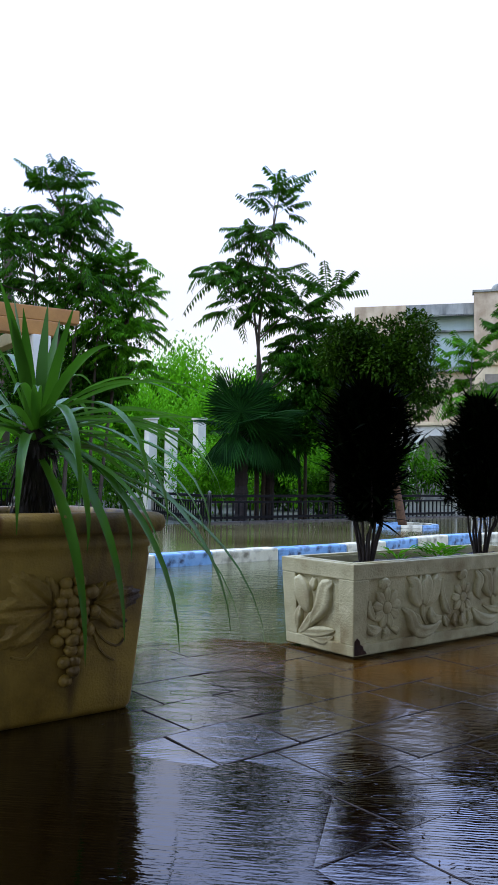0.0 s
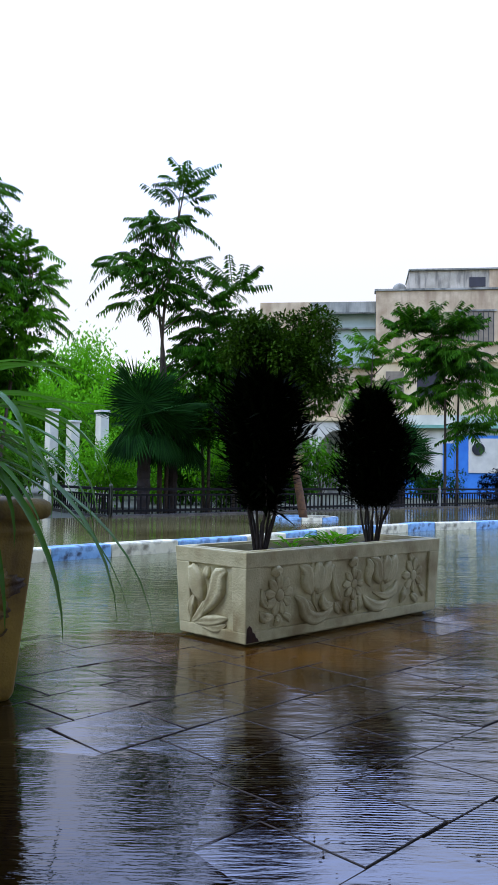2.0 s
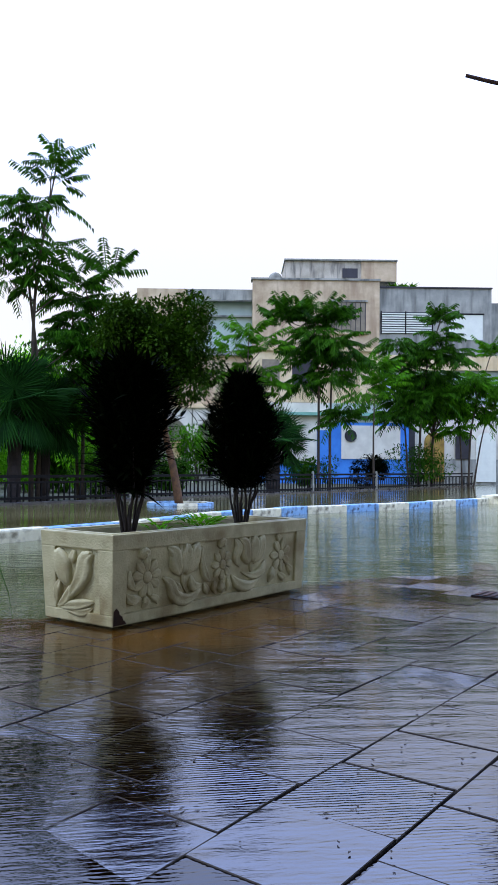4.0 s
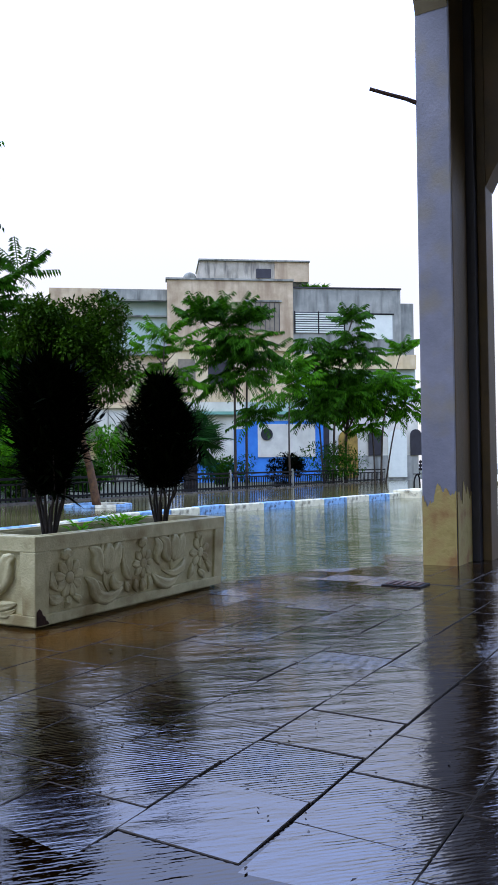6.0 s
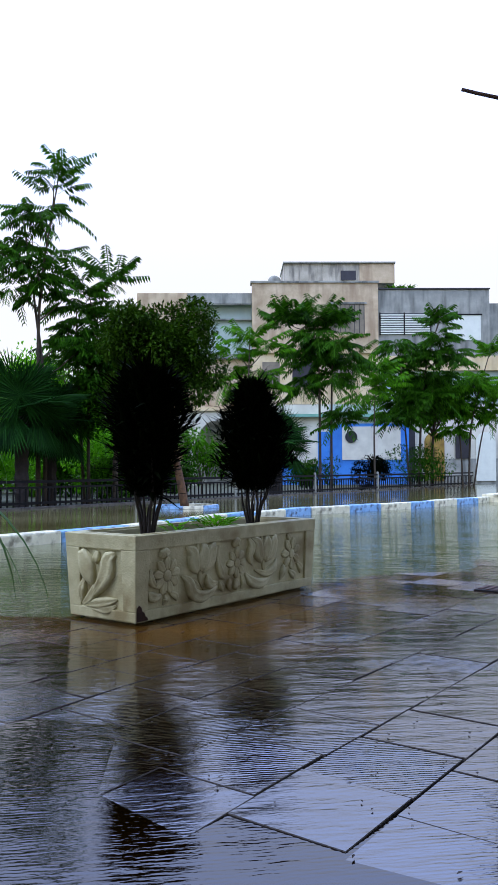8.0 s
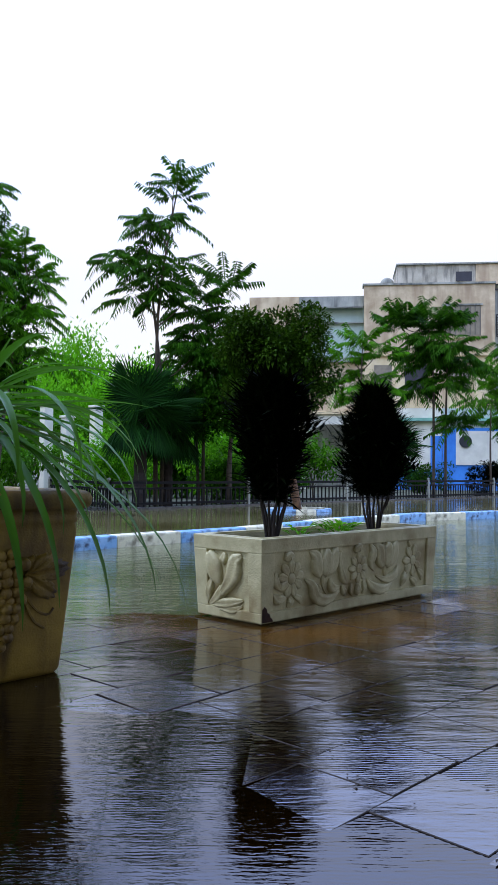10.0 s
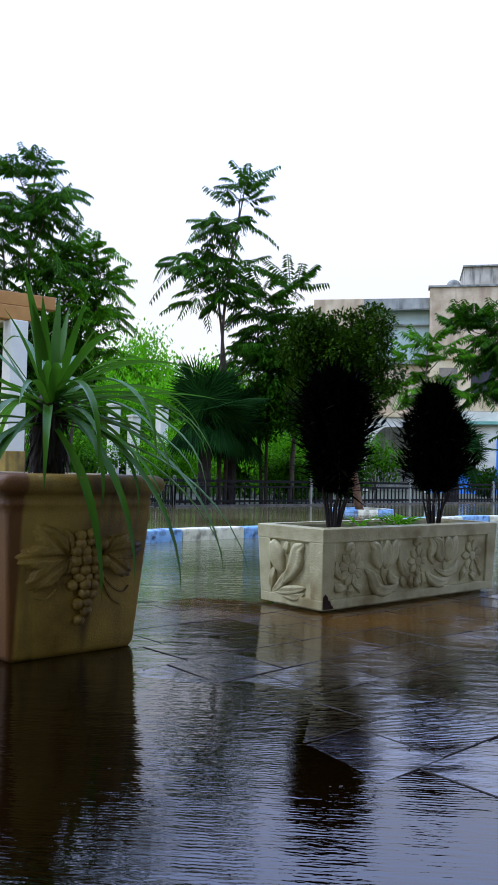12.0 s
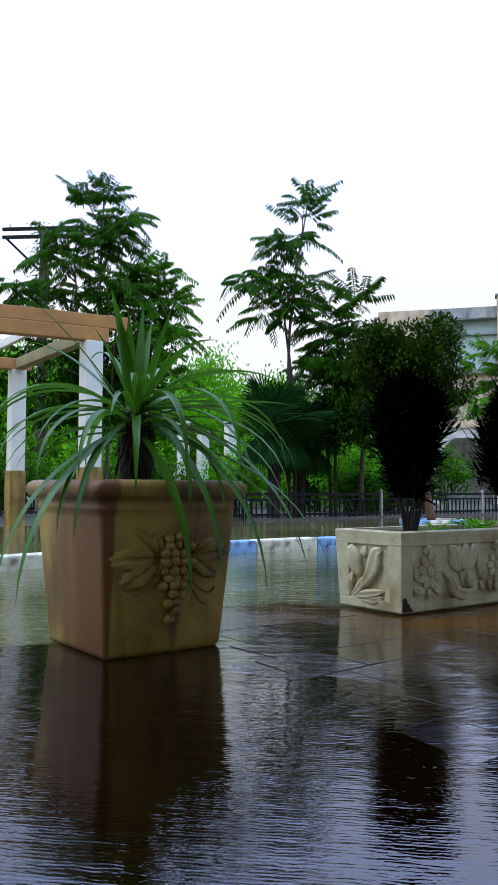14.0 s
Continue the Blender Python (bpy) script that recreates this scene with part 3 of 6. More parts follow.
def planter_shell():
    """A tapering trough with a thick rim and sunk panels on its faces."""
    bm = bmesh.new()
    e = 0.025

    def ring(x0, x1, y0, y1, z):
        return [bm.verts.new(c) for c in ((x0, y0, z), (x1, y0, z), (x1, y1, z), (x0, y1, z))]

    def lateral(a, b):
        for k in range(4):
            bm.faces.new((a[k], a[(k + 1) % 4], b[(k + 1) % 4], b[k]))

    base = ring(0.03, PL - 0.03, 0.03, PW - 0.03, 0)
    under = ring(0.025, PL - 0.025, 0.025, PW - 0.025, 0.02)
    heel = ring(0.0, PL, 0.0, PW, 0.024)
    foot = ring(-0.002, PL + 0.002, -0.002, PW + 0.002, 0.05)
    rim = ring(-e, PL + e, -e, PW + e, PH)
    inner = ring(0.04, PL - 0.04, 0.04, PW - 0.04, PH)
    floor = ring(0.05, PL - 0.05, 0.05, PW - 0.05, 0.36)
    bm.faces.new(base[::-1])
    lateral(base, under), lateral(under, heel), lateral(heel, foot), lateral(foot, rim), lateral(rim, inner), lateral(inner, floor)
    bm.faces.new(floor)
    bmesh.ops.bevel(bm, geom=[x for x in bm.edges if x.calc_length() > 0.3 and all(v.co.z > 0.49 or v.co.z < 0.01 for v in x.verts)], offset=0.012, segments=2, affect="EDGES")
    corner = [x for x in bm.edges if abs(x.verts[0].co.z - x.verts[1].co.z) > 0.3 and min(v.co.z for v in x.verts) < 0.2 and max(v.co.z for v in x.verts) > 0.45]
    bmesh.ops.bevel(bm, geom=corner, offset=0.012, segments=2, affect="EDGES")
    return bm


def framed_panel(bm, x0, x1, z0, z1, width, depth):
    """Four bars round a sunk field, in front of the plane y = 0."""
    block(bm, x0 - width, x1 + width, -depth, 0.012, z1, z1 + width + 0.0085, 0.006)
    block(bm, x0 - width, x1 + width, -depth, 0.012, 0.022, z0, 0.006)
    block(bm, x0 - width, x0, -depth, 0.012, z0 - 0.001, z1 + 0.001, 0.006)
    block(bm, x1, x1 + width, -depth, 0.012, z0 - 0.001, z1 + 0.001, 0.006)


CUT = [(-1.0, 0.0), (-0.97, 0.62), (-0.8, 0.86), (-0.35, 1.0), (0.0, 0.72), (0.35, 1.0), (0.8, 0.86), (0.97, 0.62), (1.0, 0.0)]


def swell(bm, keys, widths, depth=0.03, count=11, sides=8):
    """A carved leaf: steep sides, a flat face and a groove down its middle."""
    pts = curve_points([(x, 0, z) for x, z in keys], count)
    ws = [w[0] for w in curve_points([(w,) for w in widths], count)]
    rings = []
    for i, p in enumerate(pts):
        d = pts[min(i + 1, count - 1)] - pts[max(i - 1, 0)]
        d = d / (np.linalg.norm(d) + 1e-9)
        s = np.array((-d[2], 0, d[0]))
        w = max(ws[i], 0.002)
        rings.append([bm.verts.new(tuple(p + s * w * c + np.array((0, -1, 0)) * min(depth, w * 1.1) * h)) for c, h in CUT])
    for a, b in zip(rings, rings[1:]):
        for k in range(len(CUT) - 1):
            bm.faces.new((a[k], b[k], b[k + 1], a[k + 1]))
    bm.faces.new(rings[0]), bm.faces.new(rings[-1][::-1])


def blossom(bm, x, z, size, petals=8, turn=0.0):
    for k in range(petals):
        a = turn + k * 2 * math.pi / petals
        c, s = math.cos(a), math.sin(a)
        swell(bm, [(x + c * size * 0.25, z + s * size * 0.25), (x + c * size * 0.7, z + s * size * 0.7), (x + c * size, z + s * size)], [size * 0.1, size * 0.25, size * 0.05], 0.018, 7, 7)
    b = bmesh.ops.create_uvsphere(bm, u_segments=12, v_segments=8, radius=size * 0.3)
    bmesh.ops.scale(bm, vec=(1, 0.35, 1), verts=b["verts"])
    bmesh.ops.translate(bm, vec=(x, -0.012, z), verts=b["verts"])


def tulip(x, z, s):
    """Three petals of a tulip standing on its stem, tips curled outwards."""
    return [
        ([(x, z), (x + 0.02 * s, z + 0.08 * s), (x + 0.03 * s, z + 0.165 * s)], [0.02 * s, 0.056 * s, 0.014 * s]),
        ([(x - 0.02 * s, z - 0.005), (x - 0.06 * s, z + 0.05 * s), (x - 0.075 * s, z + 0.12 * s), (x - 0.13 * s, z + 0.155 * s)], [0.014 * s, 0.04 * s, 0.034 * s, 0.006]),
        ([(x + 0.015 * s, z - 0.005), (x + 0.08 * s, z + 0.05 * s), (x + 0.1 * s, z + 0.12 * s), (x + 0.14 * s, z + 0.17 * s)], [0.014 * s, 0.042 * s, 0.036 * s, 0.006]),
        ([(x - 0.03 * s, z + 0.1 * s), (x - 0.02 * s, z + 0.165 * s)], [0.02 * s, 0.008]),
        ([(x, z), (x + 0.01, z - 0.06), (x + 0.06, z - 0.13)], [0.014, 0.011, 0.006]),
    ]


LONG_CARVING = tulip(0.52, 0.25, 1.0) + tulip(1.17, 0.255, 1.0) + [
    ([(0.36, 0.24), (0.42, 0.2), (0.46, 0.125), (0.56, 0.095), (0.7, 0.14)], [0.006, 0.026, 0.034, 0.03, 0.005]),
    ([(0.45, 0.21), (0.48, 0.175), (0.53, 0.14)], [0.006, 0.02, 0.006]),
    ([(0.6, 0.225), (0.61, 0.165), (0.7, 0.165)], [0.008, 0.028, 0.005]),
    ([(0.68, 0.39), (0.69, 0.29), (0.725, 0.21), (0.78, 0.175)], [0.01, 0.018, 0.022, 0.005]),
    ([(0.72, 0.17), (0.735, 0.13), (0.76, 0.1)], [0.008, 0.02, 0.005]),
    ([(0.82, 0.17), (0.81, 0.13), (0.84, 0.09)], [0.008, 0.02, 0.005]),
    ([(0.88, 0.165), (0.88, 0.12), (0.9, 0.095)], [0.01, 0.026, 0.006]),
    ([(0.94, 0.18), (0.955, 0.13), (0.94, 0.095)], [0.008, 0.018, 0.005]),
    ([(1.0, 0.41), (1.03, 0.36), (1.01, 0.29), (1.06, 0.235)], [0.008, 0.026, 0.022, 0.006]),
    ([(0.98, 0.19), (1.03, 0.135), (1.14, 0.105), (1.27, 0.14)], [0.006, 0.028, 0.03, 0.005]),
    ([(1.08, 0.2), (1.19, 0.165), (1.28, 0.19), (1.33, 0.25)], [0.006, 0.02, 0.026, 0.005]),
    ([(1.42, 0.2), (1.4, 0.15), (1.38, 0.1)], [0.008, 0.024, 0.006]),
    ([(1.49, 0.15), (1.53, 0.12), (1.56, 0.09)], [0.01, 0.022, 0.006]),
    ([(1.58, 0.2), (1.62, 0.16), (1.63, 0.12)], [0.01, 0.022, 0.006]),
    ([(1.47, 0.38), (1.45, 0.41)], [0.02, 0.012]),
    ([(0.1, 0.3), (0.1, 0.24), (0.15, 0.2)], [0.008, 0.022, 0.008]),
    ([(0.085, 0.18), (0.12, 0.145), (0.2, 0.15)], [0.006, 0.026, 0.006]),
    ([(0.22, 0.15), (0.23, 0.12), (0.21, 0.09)], [0.01, 0.02, 0.006]),
    ([(0.27, 0.15), (0.31, 0.13), (0.33, 0.1)], [0.01, 0.018, 0.005]),
    ([(0.18, 0.36), (0.2, 0.39), (0.25, 0.385)], [0.014, 0.026, 0.01]),
    ([(0.84, 0.37), (0.87, 0.4), (0.91, 0.38)], [0.014, 0.026, 0.01]),
]
SHORT_CARVING = [
    ([(0.13, 0.39), (0.18, 0.36), (0.2, 0.28), (0.26, 0.2), (0.34, 0.13)], [0.012, 0.04, 0.048, 0.03, 0.012]),
    ([(0.4, 0.4), (0.37, 0.34), (0.35, 0.28), (0.31, 0.21)], [0.02, 0.05, 0.05, 0.015]),
    ([(0.27, 0.4), (0.28, 0.36), (0.29, 0.33)], [0.012, 0.022, 0.008]),
    ([(0.29, 0.2), (0.33, 0.14), (0.41, 0.085)], [0.02, 0.026, 0.01]),
    ([(0.39, 0.24), (0.405, 0.18), (0.42, 0.1)], [0.008, 0.024, 0.01]),
    ([(0.42, 0.085), (0.32, 0.1), (0.22, 0.115), (0.13, 0.135)], [0.008, 0.022, 0.026, 0.006]),
    ([(0.38, 0.075), (0.29, 0.08), (0.2, 0.075), (0.14, 0.1)], [0.006, 0.02, 0.022, 0.006]),
]


def build_planter():
    p = thing("planter", (0, 0, 0.0), "long carved cast-stone planter with floral reliefs on wet paving", "planter")
    trough = part("trough", planter_shell(), CAST, p, "pale stone trough with a thick rim")
    lean = math.degrees(math.atan2(0.025, PH))

    def face(name, width, place, carving, blossoms):
        bm = bmesh.new()
        framed_panel(bm, 0.075, width - 0.075, 0.08, PH - 0.085, 0.075, 0.018)
        for v in bm.verts:
            if v.co.x < 0.03 or v.co.x > width - 0.03:
                v.co.x += (1 if v.co.x > 0.1 else -1) * (0.025 * v.co.z / PH + 0.0168)
        f = part("panel_frame", bm, CAST, trough)
        f.matrix_basis = place @ pose(0, 0.001, 0, lean)
        bm = bmesh.new()
        for keys, widths in carving:
            swell(bm, keys, [1.15 * w for w in widths], 0.033)
        for b in blossoms:
            blossom(bm, *b)
        r = part("relief", bm, CAST, trough, "raised flower and leaf carving", smooth=True)
        r.matrix_basis = place @ pose(0, 0.001, 0, lean)

    face("front", PL, Matrix(), LONG_CARVING, [(0.23, 0.255, 0.115, 9, 0.2), (0.88, 0.265, 0.1, 8, 0.0), (1.5, 0.27, 0.115, 7, 0.4)])
    mirrored = [([(PW - x, z) for x, z in k], w) for k, w in SHORT_CARVING]
    face("side", PW, pose(0, PW, 0, 0, 0, -90), mirrored, [])
    back = [([(PL - x, z) for x, z in k], w) for k, w in LONG_CARVING]
    face("back", PL, pose(PL, PW, 0, 0, 0, 180), back, [(PL - 0.23, 0.255, 0.095), (PL - 0.88, 0.265, 0.085)])
    face("end", PW, pose(PL, 0, 0, 0, 0, 90), SHORT_CARVING, [])
    # soil: uneven, a little under the rim
    bm = bmesh.new()
    bmesh.ops.create_grid(bm, x_segments=40, y_segments=12, size=0.5)
    for v in bm.verts:
        v.co = Vector((PL / 2 + v.co.x * (PL - 0.085), PW / 2 + v.co.y * (PW - 0.085), 0.445 + 0.03 * noise.noise(v.co * 9) + 0.012 * noise.noise(v.co * 31)))
    part("soil", bm, SOIL, p, "dark wet soil", smooth=True)
    # a broken patch on the lower corner
    bm = bmesh.new()
    ring = [(-0.012, 0.026), (0.082, 0.026), (0.07, 0.045), (0.058, 0.049), (0.05, 0.07), (0.03, 0.082), (0.026, 0.1), (0.004, 0.118), (-0.014, 0.1)]
    vs = [bm.verts.new((x, -0.0182 - 0.025 * z / PH, z)) for x, z in ring]
    bm.faces.new(vs)
    bmesh.ops.solidify(bm, geom=list(bm.faces), thickness=0.004)
    part("chip", bm, RUST, p, "rusty broken patch at the corner")


build_planter()


def shrub(at, height, radius, low, label, seed, wide_top, leaf_size, count):
    """A clipped dark evergreen on several bare stems."""
    rng = np.random.default_rng(seed)
    s = thing("shrub", at, label, "shrub", "shrubs in the planter")
    stems = []
    for k in range(9):
        a = k * 0.7 + rng.uniform(-0.2, 0.2)
        r = rng.uniform(0.3, 0.62) * radius
        tip = (r * math.cos(a), r * math.sin(a), rng.uniform(0.5, 0.62) * height)
        mid = (tip[0] * 0.9 + rng.normal(0, 0.015), tip[1] * 0.9 + rng.normal(0, 0.015), tip[2] * 0.5)
        stems.append((curve_points([(0.024 * math.cos(a), 0.024 * math.sin(a), -0.03), (tip[0] * 0.62, tip[1] * 0.62, tip[2] * 0.28), mid, tip], 9), rng.uniform(0.009, 0.014), 0.004))
    for st in stems:
        limbs("stem", [st], BARK_DARK, s, 6)
    soup = Soup()
    for _ in range(count):
        f = rng.uniform(0, 1) ** 0.85
        z = low + (height - low) * f
        if wide_top:
            prof = min(1.05, 0.36 + 1.15 * f) * math.sqrt(max(0, 1 - max(0, (f - 0.72) / 0.28) ** 2))
        else:
            prof = min(1, 0.5 + 1.9 * f) * math.sin(math.pi * (0.3 + 0.66 * f)) ** 0.75
        a = rng.uniform(0, 2 * math.pi)
        lump = 0.9 + 0.7 * noise.noise((math.cos(a) * 2.2 + seed, math.sin(a) * 2.2, z * 5)) + 0.45 * noise.noise((math.cos(a) * 6 + seed, math.sin(a) * 6, z * 14))
        rr = radius * prof * lump * rng.uniform(0.02, 1) ** 0.5
        p = np.array((rr * math.cos(a), rr * math.sin(a), z))
        leaf(soup, p, (math.cos(a) + rng.normal(0, 0.5), math.sin(a) + rng.normal(0, 0.5), 0.8 + rng.normal(0, 0.5)), leaf_size * rng.uniform(0.6, 1.7) * (1.9 if rng.uniform() < 0.1 else 1), leaf_size * 0.4, 0.25)
    soup.put("foliage", LEAF_DARK, s, "dense green leaves coloured near black for deep shade")
    return s, rng


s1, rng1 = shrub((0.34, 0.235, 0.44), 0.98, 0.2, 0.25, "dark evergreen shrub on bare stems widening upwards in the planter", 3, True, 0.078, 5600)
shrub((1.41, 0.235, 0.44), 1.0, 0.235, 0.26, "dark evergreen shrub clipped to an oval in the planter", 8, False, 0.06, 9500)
sprigs = Soup()
for k in range(7):
    a = rng1.uniform(0, 6.28)
    leaf(sprigs, (0.1 * math.cos(a) + 0.05, 0.1 * math.sin(a), 0.86 + rng1.uniform(-0.16, 0.12)), (math.cos(a), math.sin(a), 0.8), 0.075, 0.032, 0.2)
tagged(sprigs.put("sprig", LEAF_BRIGHT, s1, "fresh light green shoots"), kind="stuff")


def weed(at, size, count, seed):
    rng = np.random.default_rng(seed)
    w = thing("weed", at, "low bright green weed growing in the planter soil", "plant")
    soup = Soup()
    for _ in range(count):
        a = rng.uniform(0, 6.28)
        r = size * rng.uniform(0, 1) ** 0.6
        leaf(soup, (r * math.cos(a) * 1.9, r * math.sin(a) * 0.8, rng.uniform(0, 0.07)), (math.cos(a), math.sin(a), rng.uniform(0.2, 1.2)), rng.uniform(0.05, 0.1), 0.03, 0.5)
    soup.put("leaves", LEAF_BRIGHT, w)


weed((0.98, 0.22, 0.455), 0.09, 90, 4)
weed((0.68, 0.3, 0.445), 0.05, 22, 14)


# ---- the tall square pot ----
def vine_leaf(x0, z0, lobes):
    """A domed vine leaf with toothed lobes and sunk veins, raised from the plane y = 0."""
    bm = bmesh.new()
    lo, hi = min(a for a, _ in lobes) - 24, max(a for a, _ in lobes) + 24
    n, m = 72, 9
    grid = []
    for i in range(n + 1):
        deg = lo + (hi - lo) * i / n
        reach, near = 0.07, 90.0
        for a, ln in lobes:
            d = abs(deg - a)
            reach = max(reach, ln * max(0.0, 1 - 0.32 * (d / 20.0) ** 1.5))
            near = min(near, d)
        reach *= 1 + 0.05 * math.sin(deg * 0.75)
        c, sn = math.cos(radians(deg)), math.sin(radians(deg))
        row = []
        for k in range(m + 1):
            f = k / m
            h = 0.027 * (0.45 + 0.55 * math.sin(math.pi * min(1, f * 0.85 + 0.1)))
            h -= 0.013 * math.exp(-(near * f / 3.0) ** 2)
            h -= 0.006 * max(0.0, math.sin(f * 24 - near * 0.16)) * min(1, near / 6)
            row.append(bm.verts.new((x0 + c * reach * f, -h if k < m else 0.004, z0 + sn * reach * min(f, 0.97))))
        grid.append(row)
    for a, b in zip(grid, grid[1:]):
        for k in range(m):
            bm.faces.new((a[k], a[k + 1], b[k + 1], b[k]))
    bmesh.ops.remove_doubles(bm, verts=bm.verts, dist=0.0004)
    return bm


def build_pot():
    p = thing("flower_pot", (-1.67, 0.21, 0.0), "tall square ochre cast-stone pot with a grape relief, stained and wet", "flower pot")
    p.scale = (1.12, 1.12, 1.035)
    bm = bmesh.new()

    def ring(h, z, r=0.03, n=4):
        pts = []
        for cx, cy, a0 in ((1, -1, -90), (1, 1, 0), (-1, 1, 90), (-1, -1, 180)):
            for k in range(n):
                a = radians(a0 + 90 * k / (n - 1))
                pts.append(bm.verts.new((cx * (h - r) + r * math.cos(a), cy * (h - r) + r * math.sin(a), z)))
        return pts

    prof = [(0.262, 0.0), (0.27, 0.012), (0.276, 0.03), (0.318, 0.6), (0.32, 0.625), (0.326, 0.632), (0.326, 0.648), (0.323, 0.654), (0.325, 0.675), (0.338, 0.683), (0.356, 0.69), (0.364, 0.705), (0.366, 0.73), (0.36, 0.75), (0.345, 0.762), (0.325, 0.765), (0.30, 0.76), (0.295, 0.74), (0.285, 0.66)]
    rings = [ring(h, z, 0.02 if z < 0.62 else 0.04) for h, z in prof]
    for a, b in zip(rings, rings[1:]):
        for k in range(len(a)):
            bm.faces.new((a[k], a[(k + 1) % len(a)], b[(k + 1) % len(a)], b[k]))
    bm.faces.new(rings[0][::-1])
    body = part("body", bm, POT_BODY, p, "tapering body with a rolled rim", smooth=True)
    bm = bmesh.new()
    bmesh.ops.create_grid(bm, x_segments=16, y_segments=16, size=0.292)
    for v in bm.verts:
        v.co.z = 0.7 + 0.02 * noise.noise(v.co * 12)
    part("soil", bm, SOIL, p, "dark wet soil", smooth=True)
    lean = math.degrees(math.atan2(0.044, 0.57))
    for turn in (0, 180):
        place = pose(0, 0, 0, 0, 0, turn) @ pose(0, -0.2745, 0, lean)
        bm = bmesh.new()
        rows = [2, 3, 3, 4, 3, 3, 3, 2, 2, 1, 1]
        rng = random.Random(turn + 4)
        for i, c in enumerate(rows):
            for k in range(c):
                b = bmesh.ops.create_uvsphere(bm, u_segments=12, v_segments=8, radius=0.0245 * rng.uniform(0.9, 1.1))
                bmesh.ops.scale(bm, vec=(1, 1.0, 1.05), verts=b["verts"])
                bmesh.ops.translate(bm, vec=(0.02 + (k - (c - 1) / 2) * 0.043 + rng.uniform(-0.006, 0.006) + (0.01 if i % 2 else -0.01), -0.008 - rng.uniform(0, 0.014), 0.515 - i * 0.036 + rng.uniform(-0.006, 0.006)), verts=b["verts"])
        g = part("grape_relief", bm, POT, body, "raised bunch of grapes", smooth=True)
        g.matrix_basis = place
        for x0, z0, lobes in ((-0.055, 0.425, ((100, 0.12), (138, 0.2), (180, 0.22), (219, 0.215), (258, 0.09))), (0.095, 0.43, ((62, 0.09), (32, 0.14), (5, 0.195), (-38, 0.175), (-85, 0.07)))):
            l = part("vine_leaf_relief", vine_leaf(x0, z0, lobes), POT, body, "raised vine leaf", smooth=True)
            l.matrix_basis = place
        for keys in ([(0.11, 0.33), (0.15, 0.28), (0.2, 0.255), (0.225, 0.28)], [(0.1, 0.32), (0.14, 0.24), (0.19, 0.2)], [(-0.1, 0.29), (-0.14, 0.25), (-0.19, 0.262)]):
            bm = bmesh.new()
            swell(bm, keys, [0.004, 0.005, 0.004], 0.007, 9)
            t = part("tendril_relief", bm, POT, body, "thin raised tendril", smooth=True)
            t.matrix_basis = place


build_pot()


